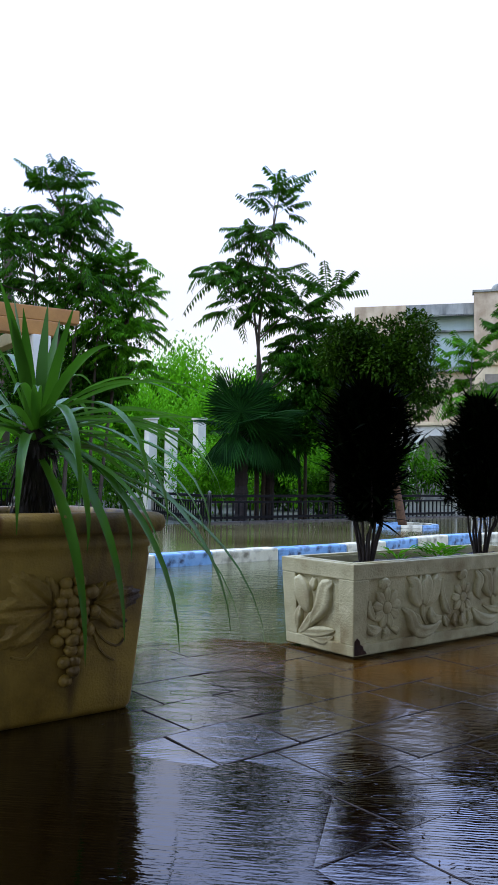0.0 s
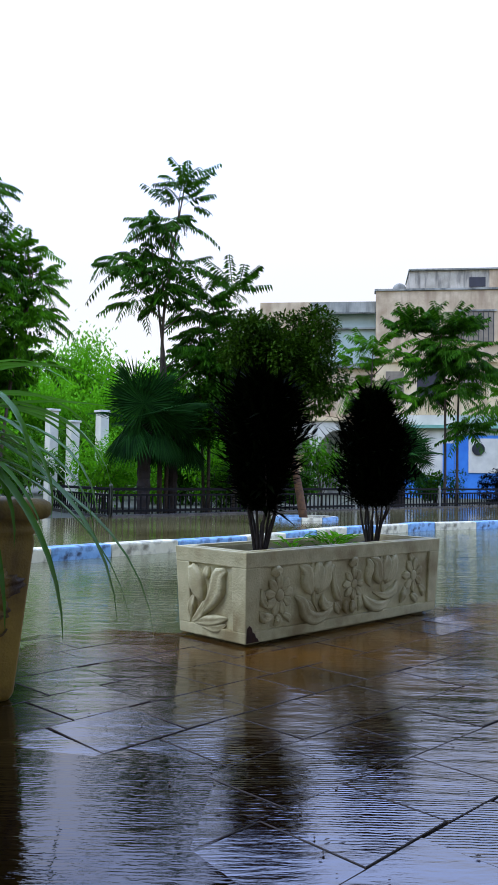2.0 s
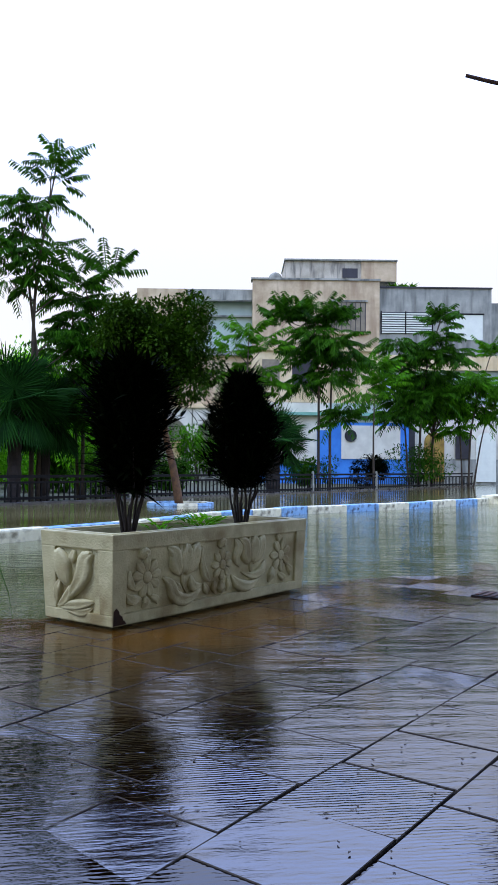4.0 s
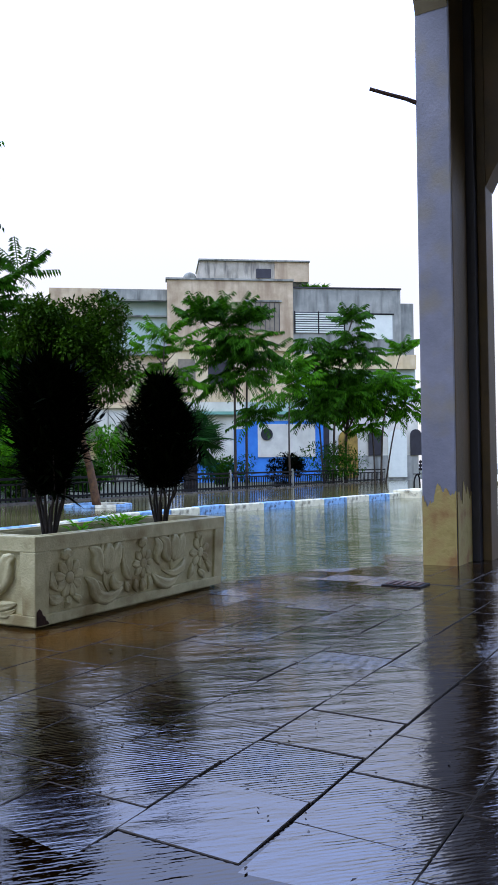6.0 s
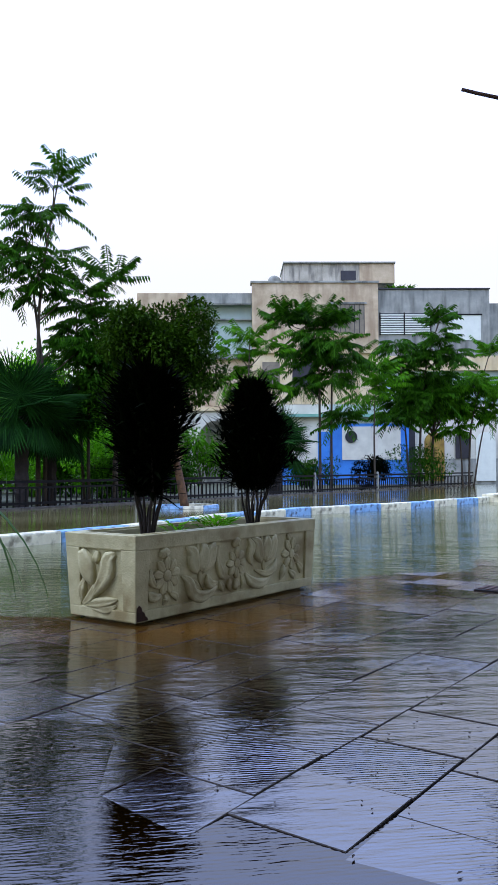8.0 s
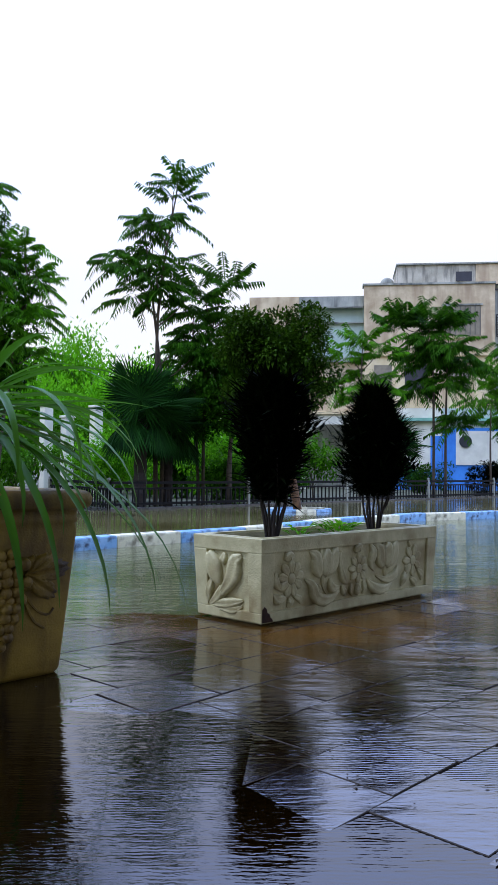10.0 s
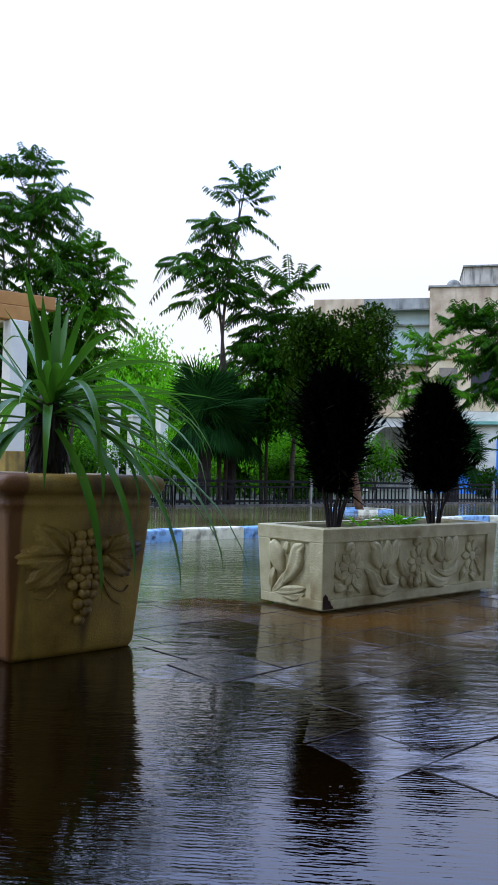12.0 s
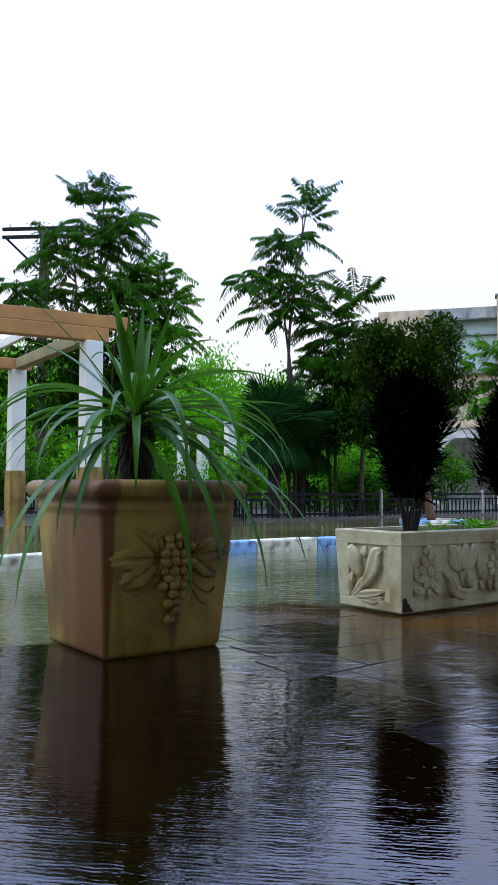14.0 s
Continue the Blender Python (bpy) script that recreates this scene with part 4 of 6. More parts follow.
def build_cordyline():
    """A sword-leaved plant: dark shaggy stem, stiff leaves above, long arching leaves around."""
    rng = np.random.default_rng(11)
    p = thing("cordyline", (-1.67, 0.21, 0.715), "sword-leaved plant with a dark shaggy stem growing in the pot", "potted plant")
    bm = bmesh.new()
    tube(bm, curve_points([(0, 0, -0.03), (0.005, 0, 0.15), (-0.01, 0.01, 0.33), (0, 0, 0.44)], 9), [0.058, 0.064, 0.068, 0.07, 0.068, 0.066, 0.064, 0.056, 0.04], 12)
    part("stem", bm, BARK_DARK, p, "thick dark stem", smooth=True)
    skirt = Soup()
    for k in range(220):
        a, z = rng.uniform(0, 6.28), rng.uniform(0.05, 0.42)
        leaf(skirt, (0.07 * math.cos(a), 0.07 * math.sin(a), z), (math.cos(a) * 0.4, math.sin(a) * 0.4, -1), rng.uniform(0.06, 0.16), 0.018, 0.1)
    skirt.put("dead_leaf_skirt", BARK_DARK, p, "dead dark leaf bases")

    def blade(a, lift, length, width, sag):
        """One long channelled leaf as a ribbon that bends over by its weight."""
        base = np.array((0.03 * math.cos(a), 0.03 * math.sin(a), 0.42 + rng.uniform(-0.12, 0.03)))
        out = np.array((math.cos(a), math.sin(a), 0))
        side = np.array((-math.sin(a), math.cos(a), 0))
        pts, el, q = [], lift, base.copy()
        n = 12
        for i in range(n + 1):
            pts.append(q.copy())
            q = q + (out * math.cos(el) + np.array((0, 0, 1)) * math.sin(el)) * length / n
            el -= sag / n * (0.4 + 1.6 * i / n)
        v, f = [], []
        for i, c in enumerate(pts):
            t = i / n
            w = width * (0.5 + 1.1 * t if t < 0.4 else 0.94) * (1 - max(0, (t - 0.4) / 0.6) ** 1.6) + 0.0015
            k = 0.25 * w
            v += [c + side * w / 2 + np.array((0, 0, k)), c, c - side * w / 2 + np.array((0, 0, k))]
        for i in range(n):
            for j in (0, 1):
                f.append((3 * i + j, 3 * i + j + 1, 3 * i + j + 4, 3 * i + j + 3))
        return raw("leaf", v, f, LEAF_BLADE, p, smooth=True)

    for k in range(17):
        blade(rng.uniform(0, 6.28), radians(rng.uniform(56, 88)), rng.uniform(0.4, 0.64), rng.uniform(0.045, 0.062), rng.uniform(0.0, 0.35))
    for k in range(30):
        blade(k * 2.399 + rng.normal(0, 0.2), radians(rng.uniform(-20, 50)), rng.uniform(0.55, 0.9), rng.uniform(0.036, 0.052), rng.uniform(0.8, 1.6))
    # the longest ones hang towards the street and over the rim
    for deg, lift, ln, sag in ((-30, 20, 1.1, 1.75), (-44, 12, 1.2, 1.7), (-22, 24, 1.1, 1.8), (-52, 6, 1.15, 1.6), (-38, 0, 1.0, 1.4), (-66, 6, 1.05, 1.7), (-75, -8, 0.95, 1.4), (-92, 0, 0.9, 1.7), (-100, 15, 1.05, 1.9), (-82, 20, 1.15, 1.95), (-118, 10, 0.95, 1.8), (-34, 14, 0.95, 0.4), (-12, 14, 0.85, 0.5), (-58, 14, 1.2, 1.75), (-41, -12, 0.95, 1.2), (140, 22, 1.1, 1.7), (152, 10, 1.0, 1.5), (130, 30, 1.1, 1.6), (165, 0, 0.95, 1.4), (178, 15, 1.0, 1.7), (-160, 10, 0.95, 1.7), (-140, 20, 0.95, 1.9), (122, 48, 1.0, 0.7), (150, 55, 0.95, 0.3), (60, 20, 1.0, 1.5), (85, 15, 1.0, 1.6), (20, 15, 1.0, 1.5)):
        blade(radians(deg), radians(lift), ln * 0.84, 0.043, sag * 1.05)
    for deg, lift, ln, sag in ((-62, -4, 1.05, 1.1), (-74, -10, 1.0, 1.05), (-50, 0, 1.1, 1.15), (-86, -14, 0.9, 1.0), (-40, -8, 1.05, 1.05), (-96, -16, 0.85, 1.0), (-150, -4, 1.0, 1.1), (-168, -12, 0.95, 1.0)):
        blade(radians(deg), radians(lift - 12), ln * 1.2, 0.048, sag * 1.05)


build_cordyline()


# ---- the arcade over the viewer ----
def arch_wall(x0, x1, y0, y1, spring, crown, top, rise_at):
    """A wall strip above an opening whose corners are rounded off."""
    out = [(x0, spring)]
    for k in range(9):
        a = math.pi / 2 * k / 8
        out.append((x0 + rise_at * (0.5 * k / 8 + 0.5 * (1 - math.cos(a))), spring + (crown - spring) * (0.5 * k / 8 + 0.5 * math.sin(a))))
    out += [(x0 + x1 - x, z) for x, z in reversed(out[1:])]
    out += [(x1, spring), (x1, top), (x0, top)]
    return prism(out, y0, y1)


def build_arcade():
    tagged(slab_part("ceiling", (-7.5, 4.05, -4.4, -0.85, 6.2, 6.5), ARCADE, None), "dark plaster ceiling of the arcade", "ceiling", kind="structure")
    pier = thing("pier", (3.56, -1.2, 0), "square arcade pier with peeling whitewash and rust stains at its foot", "pillar", "arcade piers")
    part("shaft", block(bmesh.new(), 0, 0.42, 0, 0.3, -0.05, 6.19, 0.015), PIER, pier, "whitewashed shaft")
    # Thin skin that gives the shaft's side its shade by colour.
    part("side_shade_skin", block(bmesh.new(), 0.004, 0.416, -0.004, -0.0005, -0.05, 6.18), PIER_SHADED, pier, "ochre stained side face with shade put into its colour")
    # Block painted near-black in place of the shade between shaft and pilaster.
    part("recess", block(bmesh.new(), 0.422, 0.62, -0.075, 0.2, -0.05, 6.18), DARK, pier, "block painted near-black for the shade of the recess")
    part("side_pilaster", block(bmesh.new(), 0.5, 0.74, -0.155, -0.077, -0.05, 6.18, 0.01), PIER_SHADED, pier, "brown plaster pilaster")
    for turn, w, off in ((-90, 0.296, 0.298), (0, 0.416, 0.0)):
        rng = random.Random(3)
        out = [(0.004, -0.04)] + [(0.004 + (w - 0.004) * k / 30, 0.62 + 0.16 * noise.noise((k * 0.16, turn, 0.5)) + 0.05 * noise.noise((k * 0.7, turn, 2.5)) + rng.uniform(-0.008, 0.008)) for k in range(31)] + [(w, -0.04)]
        damp = part("damp_patch", prism(out, -0.0085, -0.0045), DAMP, pier, "yellow damp patch with peeling edge")
        damp.matrix_basis = pose(0, off, 0, 0, 0, turn)
    copy_thing(pier, pose(-7.2, -1.2, 0))
    for x in (-7.2, 3.56):
        copy_thing(pier, pose(x, -4.4, 0))
    tagged(part("wall_arch_front", arch_wall(-6.9, 3.556, -1.19, -0.91, 4.72, 5.55, 6.2, 0.85), ARCADE, None), "plaster arch between the arcade piers", "wall", kind="structure")
    # Unseen wall behind the viewer, added with a doorway to shape the light.
    rear = prism([(-7.2, -0.05), (0.2, -0.05), (0.2, 3.2), (2.6, 3.2), (2.6, -0.05), (3.556, -0.05), (3.556, 6.2), (-7.2, 6.2)], -4.39, -4.11)
    tagged(part("bounce_wall_rear", rear, REAR, None), "unseen pale wall with a doorway, added to bounce light", "wall", kind="structure")
    # Cross arch in the same shade-darkened plaster as the pier's side.
    side = part("wall_arch_side", arch_wall(-2.74, 0.0, -0.12, 0.12, 3.3, 4.1, 6.2, 0.9), PIER_SHADED, None)
    side.matrix_basis = pose(4.19, -1.357, 0, 0, 0, 90)
    tagged(side, "plaster cross arch closing the bay", "wall", kind="structure")
    rod = thing("iron_rod", (3.58, -0.93, 3.98), "thin rusty iron rod sticking out of the pier", "rod")
    part("bar", tube(bmesh.new(), [(0.02, 0, -0.02), (-0.06, 0.1, 0.02), (-0.16, 0.24, 0.06), (-0.24, 0.36, 0.1)], [0.02, 0.017, 0.016, 0.015], 8), RUST, rod)
    cover = thing("drain_cover", (2.33, -1.19, 0.012), "dark iron drain cover let into the wet paving", "drain cover")
    bm = block(bmesh.new(), -0.11, 0.11, -0.14, 0.14, -0.02, 0.01, 0.004)
    part("frame", bm, IRON, cover)
    for k in range(5):
        slab_part("slot_bar", (-0.09, 0.09, -0.11 + k * 0.05, -0.085 + k * 0.05, 0.01, 0.016), RUST, cover)


build_arcade()


# ---- pergola ----
def build_pergola():
    p = thing("pergola", (0.74, 5.82, KERB_TOP), "timber pergola with ochre beams on white posts with ochre feet", "pergola")
    near, far, left = Vector((0, 0, 0)), Vector((0.17, 2.98, 0)), Vector((-3.2, 0.45, 0))
    top = 2.42
    for q in (near, far, left, left + far):
        post = part("post", block(bmesh.new(), -0.11, 0.11, -0.11, 0.11, 0.85, top, 0.012), WHITE, p, "white post")
        post.location = q
        foot = part("post_foot", block(bmesh.new(), -0.125, 0.125, -0.125, 0.125, -0.05, 0.86, 0.012), POT, p, "ochre post foot")
        foot.location = q

    def beam(name, a, b, w, h, z, material, over=0.0):
        d = (b - a).normalized()
        ln = (b - a).length
        ob = part(name, block(bmesh.new(), -over, ln + over, -w / 2, w / 2, 0, h, 0.01), material, p)
        ob.matrix_basis = pose(a.x, a.y, z, 0, 0, math.degrees(math.atan2(d.y, d.x)))

    beam("beam", left, near, 0.16, 0.17, top + 0.002, WOOD, 0.2)
    beam("beam", left, near, 0.14, 0.16, top + 0.175, WOOD, 0.46)
    beam("beam", left + far, far, 0.16, 0.17, top + 0.002, WOOD, 0.2)
    beam("cross_beam", near + Vector((0, 0.09, 0)), far - Vector((0, 0.09, 0)), 0.14, 0.16, top + 0.006, WOOD_OLD)
    beam("cross_beam", left + Vector((0, 0.09, 0)), left + far - Vector((0, 0.09, 0)), 0.14, 0.16, top + 0.006, WOOD_OLD)
    for k in range(1, 7):
        a = near + (left - near) * (k / 7)
        beam("rafter", a + Vector((0, 0.1, 0)), a + far, 0.06, 0.12, top + 0.18, WHITE)


build_pergola()
for x, y, h in ((8.35, 15.9, 2.45), (8.75, 15.5, 2.15), (9.4, 15.1, 2.45), (4.2, 17.5, 2.4), (2.4, 17.0, 2.4)):
    g = thing("garden_pillar", (x, y, 0.1), "white painted square pillar in the garden", "pillar", "white garden pillars")
    slab_part("shaft", (-0.13, 0.13, -0.13, 0.13, 0, h, 0.015), WHITE, g)
    slab_part("cap", (-0.16, 0.16, -0.16, 0.16, h + 0.001, h + 0.06, 0.01), WHITE, g)


def utility_pole(at):
    p = thing("utility_pole", at, "dark utility pole with an iron crossarm above the trees", "utility pole")
    part("pole", tube(bmesh.new(), [(0, 0, -0.2), (0, 0, 8.7)], [0.19, 0.13], 10), BARK, p, "tapering dark pole", smooth=True)
    for z in (8.55, 8.8):
        arm = slab_part("crossarm", (-1.25, 1.25, -0.05, 0.05, z, z + 0.09), IRON, p)
        arm.matrix_basis = pose(0, 0.17, 0, 0, 0, -42)
    bm = bmesh.new()
    tube(bm, [(-0.85, 0.9, 8.55), (-0.05, 0.14, 7.5)], 0.035, 6)
    part("brace", bm, IRON, p, "diagonal iron brace")
    for k in (-1.15, -0.5, 0.5, 1.15):
        bm = bmesh.new()
        tube(bm, [(k, 0.17, 8.89), (k, 0.17, 9.02)], [0.05, 0.03], 8)
        part("insulator", bm, WHITE, p).matrix_basis = pose(0, 0, 0, 0, 0, -42)


def pole_vine(at):
    """A climber that wraps the upper part of the pole."""
    rng = np.random.default_rng(77)
    w = thing("climbing_vine", at, "leafy green climber wrapped round the utility pole", "vine")
    soup = Soup()
    for _ in range(900):
        z, a = rng.uniform(4.5, 8.6), rng.uniform(0, 6.28)
        r = (0.12 + 0.26 * rng.uniform(0, 1) ** 2) * (1.15 + 0.7 * noise.noise((math.cos(a), math.sin(a), z * 1.4)))
        leaf(soup, (r * math.cos(a), r * math.sin(a), z), (math.cos(a), math.sin(a), rng.normal(-0.1, 0.5)), rng.uniform(0.1, 0.2), 0.08, 0.4)
    soup.put("leaves", LEAF_TREE, w)
    part("stem", tube(bmesh.new(), [(0.17 * math.cos(k * 0.8), 0.17 * math.sin(k * 0.8), 0.45 * k - 0.05) for k in range(20)], 0.02, 5), BARK, w, "twisting woody stem")


utility_pole((5.7, 19.7, -0.22))


# ---- the building behind the garden ----
BS = 1.125


def build_house():
    """u runs along the front, z up; y is the depth behind the front."""
    eye = Vector((-3.1, -3.1, 0))
    o = eye + (Vector((22.72, 15.93, 0)) - eye) * BS
    h = thing("apartment_building", (o.x, o.y, 0.0), "weathered beige and grey building with a blue and white ground floor", "building", turn=37.6 - 90)

    def Z(z):
        return 0.86 + (z - 0.86) * BS

    def wall(name, u0, u1, z0, z1, material, y0=0.0, y1=0.3, label=""):
        return slab_part(name, (u0 * BS, u1 * BS, y0, y1, Z(z0) if z0 > 0 else 0, Z(z1)), material, h, 0.0, label)

    # left wing
    wall("wall", -4.62, -0.004, 5.3, 7.45, TEAL, 0.25, 0.5, "pale grey-green upper wall")
    wall("wall", -4.62, -2.6, 5.3, 7.92, RENDER_OLD, 0.1, 0.245, "beige end strip")
    wall("parapet", -2.596, -0.004, 7.5, 7.92, CEMENT, 0.12, 0.6, "grey parapet")
    roof = bmesh.new()
    for k in range(40):
        u = -2.59 + k * 0.0646
        tube(roof, [(u * BS, -0.12, Z(7.42)), (u * BS, 0.4, Z(7.52))], 0.035, 6)
    part("corrugated_eave", roof, CEMENT, h, "corrugated grey eave")
    wall("ledge", -2.596, -0.004, 6.82, 6.88, CEMENT, 0.1, 0.245)
    w = wall("window", -2.45, -1.75, 6.1, 7.3, SHUTTER, 0.2, 0.246, "pale shuttered window")
    wall("wall", -4.62, -0.004, 3.3, 5.29, RENDER_OLD, 0.1, 0.5, "beige middle wall")
    wall("ledge", -4.7, 0.0, 5.25, 5.42, CEMENT, -0.1, 0.095)
    wall("ledge", -4.7, 0.0, 3.15, 3.29, CREAM, -0.1, 0.5)
    # left arcade: two arches in white
    for u0, u1 in ((-4.62, -2.37), (-2.33, -0.05)):
        a = arch_wall(u0 * BS, u1 * BS, 0, 0.3, Z(1.85), Z(2.75), Z(3.145), 0.75)
        part("arch", a, WHITE, h, "white arch")
    for u in (-4.62, -2.48, -0.2):
        wall("arch_post", u, u + 0.22, 0, 1.85, WHITE, -0.004, 0.304)
    wall("wall", -4.62, -0.05, 0, 3.14, CEMENT, 2.2, 2.4, "shaded wall behind the arches")
    wall("wall", -3.4, -2.9, 0.2, 1.9, CREAM, 2.12, 2.19, "pale door in the shade")
    # middle tower
    wall("wall", 0.0, 5.07, 5.6, 8.28, RENDER_OLD, -0.1, 0.5, "beige rendered upper wall with flaking patches")
    wall("wall", 0.0, 5.07, 3.4, 5.59, CREAM, -0.1, 0.5, "cream middle wall")
    wall("cornice", -0.06, 5.1, 8.285, 8.36, CEMENT, -0.16, 0.52)
    wall("window_recess", 3.14, 4.52, 6.24, 7.42, DARK, -0.105, -0.1005)
    wall("lintel", 3.06, 4.6, 7.43, 7.5, CEMENT, -0.16, -0.1)
    wall("sill", 3.06, 4.6, 6.14, 6.23, RENDER_OLD, -0.2, -0.1)
    for k in range(7):
        wall("shutter_slat", 3.18 + k * 0.19, 3.34 + k * 0.19, 6.26, 7.4, SHUTTER, -0.13, -0.106, "weathered brown shutter board")
    for z in (4.1, ):
        wall("window", 1.6, 2.5, z, z + 1.0, DARK, -0.11, -0.1005, "dark window")
        wall("window", 0.4, 1.1, z, z + 1.0, SHUTTER, -0.12, -0.1005, "shuttered window")
        wall("window", 3.2, 4.1, z, z + 1.0, SHUTTER, -0.12, -0.1005, "shuttered window")
    wall("ledge", -0.04, 5.1, 5.45, 5.55, CREAM, -0.2, -0.101)
    wall("ledge", -0.04, 6.3, 2.88, 3.0, AWNING, -0.35, -0.101)
    wall("wall", 0.0, 3.05, 0, 3.39, WHITE, -0.1, 0.5, "white ground floor wall")
    wall("wall", 3.06, 6.25, 0, 2.62, BLUE, -0.12, 0.5, "bright blue ground floor wall")
    wall("wall", 3.06, 6.25, 2.625, 3.39, TEAL, -0.11, 0.5, "pale teal band over the blue wall")
    wall("wall_panel", 3.57, 5.91, 1.17, 2.5, WHITE, -0.16, -0.121, "white panel framed in blue")
    wall("wall_base", 0.0, 3.04, 0, 0.95, BLUE, -0.13, -0.1005, "blue painted wall base")
    wall("wall_base", 2.6, 3.04, 0.95, 2.3, BLUE, -0.13, -0.1005, "blue painted strip")
    bm = bmesh.new()
    bmesh.ops.create_cone(bm, cap_ends=True, segments=28, radius1=0.27, radius2=0.27, depth=0.05)
    disc = part("round_window", bm, DARK, h, "round black window")
    disc.matrix_basis = pose(3.93 * BS, -0.18, Z(2.09), 90)
    wall("door", 6.2, 6.5, 0.6, 2.45, DARK, -0.1, -0.001, "dark doorway")
    # roof house
    wall("roof_house", 1.32, 5.82, 8.37, 9.17, ROOF_HOUSE, 0.4, 3.0, "stained roof house")
    wall("roof_house_side", 4.4, 5.83, 8.37, 9.175, RENDER_OLD, 0.37, 0.399, "cream part of the roof house")
    wall("roof_window", 3.63, 4.25, 8.5, 8.88, DARK, 0.35, 0.369, "small dark roof window")
    wall("roof_slab", 1.28, 5.86, 9.18, 9.24, CEMENT, 0.3, 3.05)
    # right wing
    wall("wall", 5.08, 9.59, 5.35, 8.03, CEMENT, 0.0, 0.4, "grey cement upper wall with water streaks")
    wall("cornice", 5.08, 9.62, 8.04, 8.09, DARK, -0.05, 0.42)
    wall("louvre_recess", 5.14, 7.2, 6.2, 7.07, DARK, -0.012, -0.0005)
    for k in range(9):
        wall("louvre_slat", 5.15, 7.19, 6.22 + k * 0.094, 6.27 + k * 0.094, BLIND, -0.06, -0.013, "pale louvre slat")
    for u in (5.12, 6.1, 7.17):
        wall("louvre_post", u, u + 0.05, 6.18, 7.09, IRON, -0.07, -0.061)
    wall("window", 7.88, 9.23, 5.98, 6.98, BLIND, -0.02, -0.0005, "window closed by a white blind")
    wall("window_frame", 7.82, 9.29, 6.985, 7.04, IRON, -0.04, -0.0005)
    wall("wall", 5.08, 10.2, 4.75, 5.34, CREAM, -0.06, 0.4, "cream band")
    wall("wall", 5.08, 10.2, 3.4, 4.74, TEAL, 0.1, 0.5, "shaded middle wall")
    wall("wall", 9.6, 10.28, 5.35, 7.56, CEMENT, 0.5, 0.9, "lower grey end block")
    wall("wall", 6.51, 10.28, 0, 3.39, WHITE, 0.1, 0.5, "white ground floor wall")
    wall("wall_base", 6.52, 10.27, 0, 1.2, CEMENT, 0.05, 0.0995, "grey wall base")
    for u0, u1, m in ((8.98, 9.77, BLIND), (8.15, 8.7, DARK), (9.92, 10.4, DARK), (6.9, 7.7, POT)):
        r = (u1 - u0) / 2 * BS
        top = Z(2.27) - r
        out = [(u0 * BS, Z(1.2) if m is DARK else Z(0.3)), (u1 * BS, Z(1.2) if m is DARK else Z(0.3)), (u1 * BS, top)]
        out += [((u0 + u1) / 2 * BS + r * math.cos(math.pi * k / 10), top + r * math.sin(math.pi * k / 10)) for k in range(1, 10)] + [(u0 * BS, top)]
        part("arched_door" if m is not DARK else "arched_window", prism(out, 0.0, 0.049), m, h, "arched opening")
    # mass behind the fronts
    wall("rear_mass", -4.5, 9.5, 0.0, 7.3, CEMENT, 2.5, 9.0)
    # roof clutter
    dish = thing("satellite_dish", (0, 0, 0), "small grey satellite dish on the roof edge", "satellite dish")
    bm = bmesh.new()
    bmesh.ops.create_uvsphere(bm, u_segments=16, v_segments=8, radius=0.32)
    bmesh.ops.scale(bm, vec=(1, 0.3, 1), verts=bm.verts)
    part("bowl", bm, CEMENT, dish, smooth=True)
    dish.matrix_basis = h.matrix_basis @ pose(0.95 * BS, 1.0, Z(8.36) + 0.2)
    plant = thing("roof_plant", (0, 0, 0), "tuft of green plants growing on the roof", "plant")
    sp = Soup()
    rng = np.random.default_rng(2)
    for _ in range(140):
        a = rng.uniform(0, 6.28)
        leaf(sp, (rng.uniform(-0.5, 0.6), rng.uniform(-0.2, 0.2), 0), (math.cos(a), math.sin(a), 1.2), rng.uniform(0.2, 0.5), 0.12, 0.4)
    sp.put("leaves", LEAF_MID, plant)
    plant.matrix_basis = h.matrix_basis @ pose(6.0 * BS, 0.5, Z(8.05))


build_house()


def far_block(at, turn, w, d, hgt, material, label, storeys):
    b = thing("apartment_building", at, label, "building", turn=turn)
    slab_part("wall", (0, w, 0, d, 0, hgt), material, b)
    slab_part("roof", (-0.1, w + 0.1, -0.1, d + 0.1, hgt + 0.002, hgt + 0.25), CEMENT, b)
    for s in range(storeys):
        for k in range(int(w / 3)):
            slab_part("window", (1 + k * 3, 2.2 + k * 3, -0.04, -0.002, 1 + s * 3, 2.3 + s * 3), DARK, b)


far_block((24, -26, 0), 180, 42, 9, 8.0, RENDER_OLD, "beige rendered building across the square", 2)
far_block((41, 4.5, 0), -62, 16, 9, 8.6, RENDER_OLD, "beige rendered building seen past the arcade", 3)


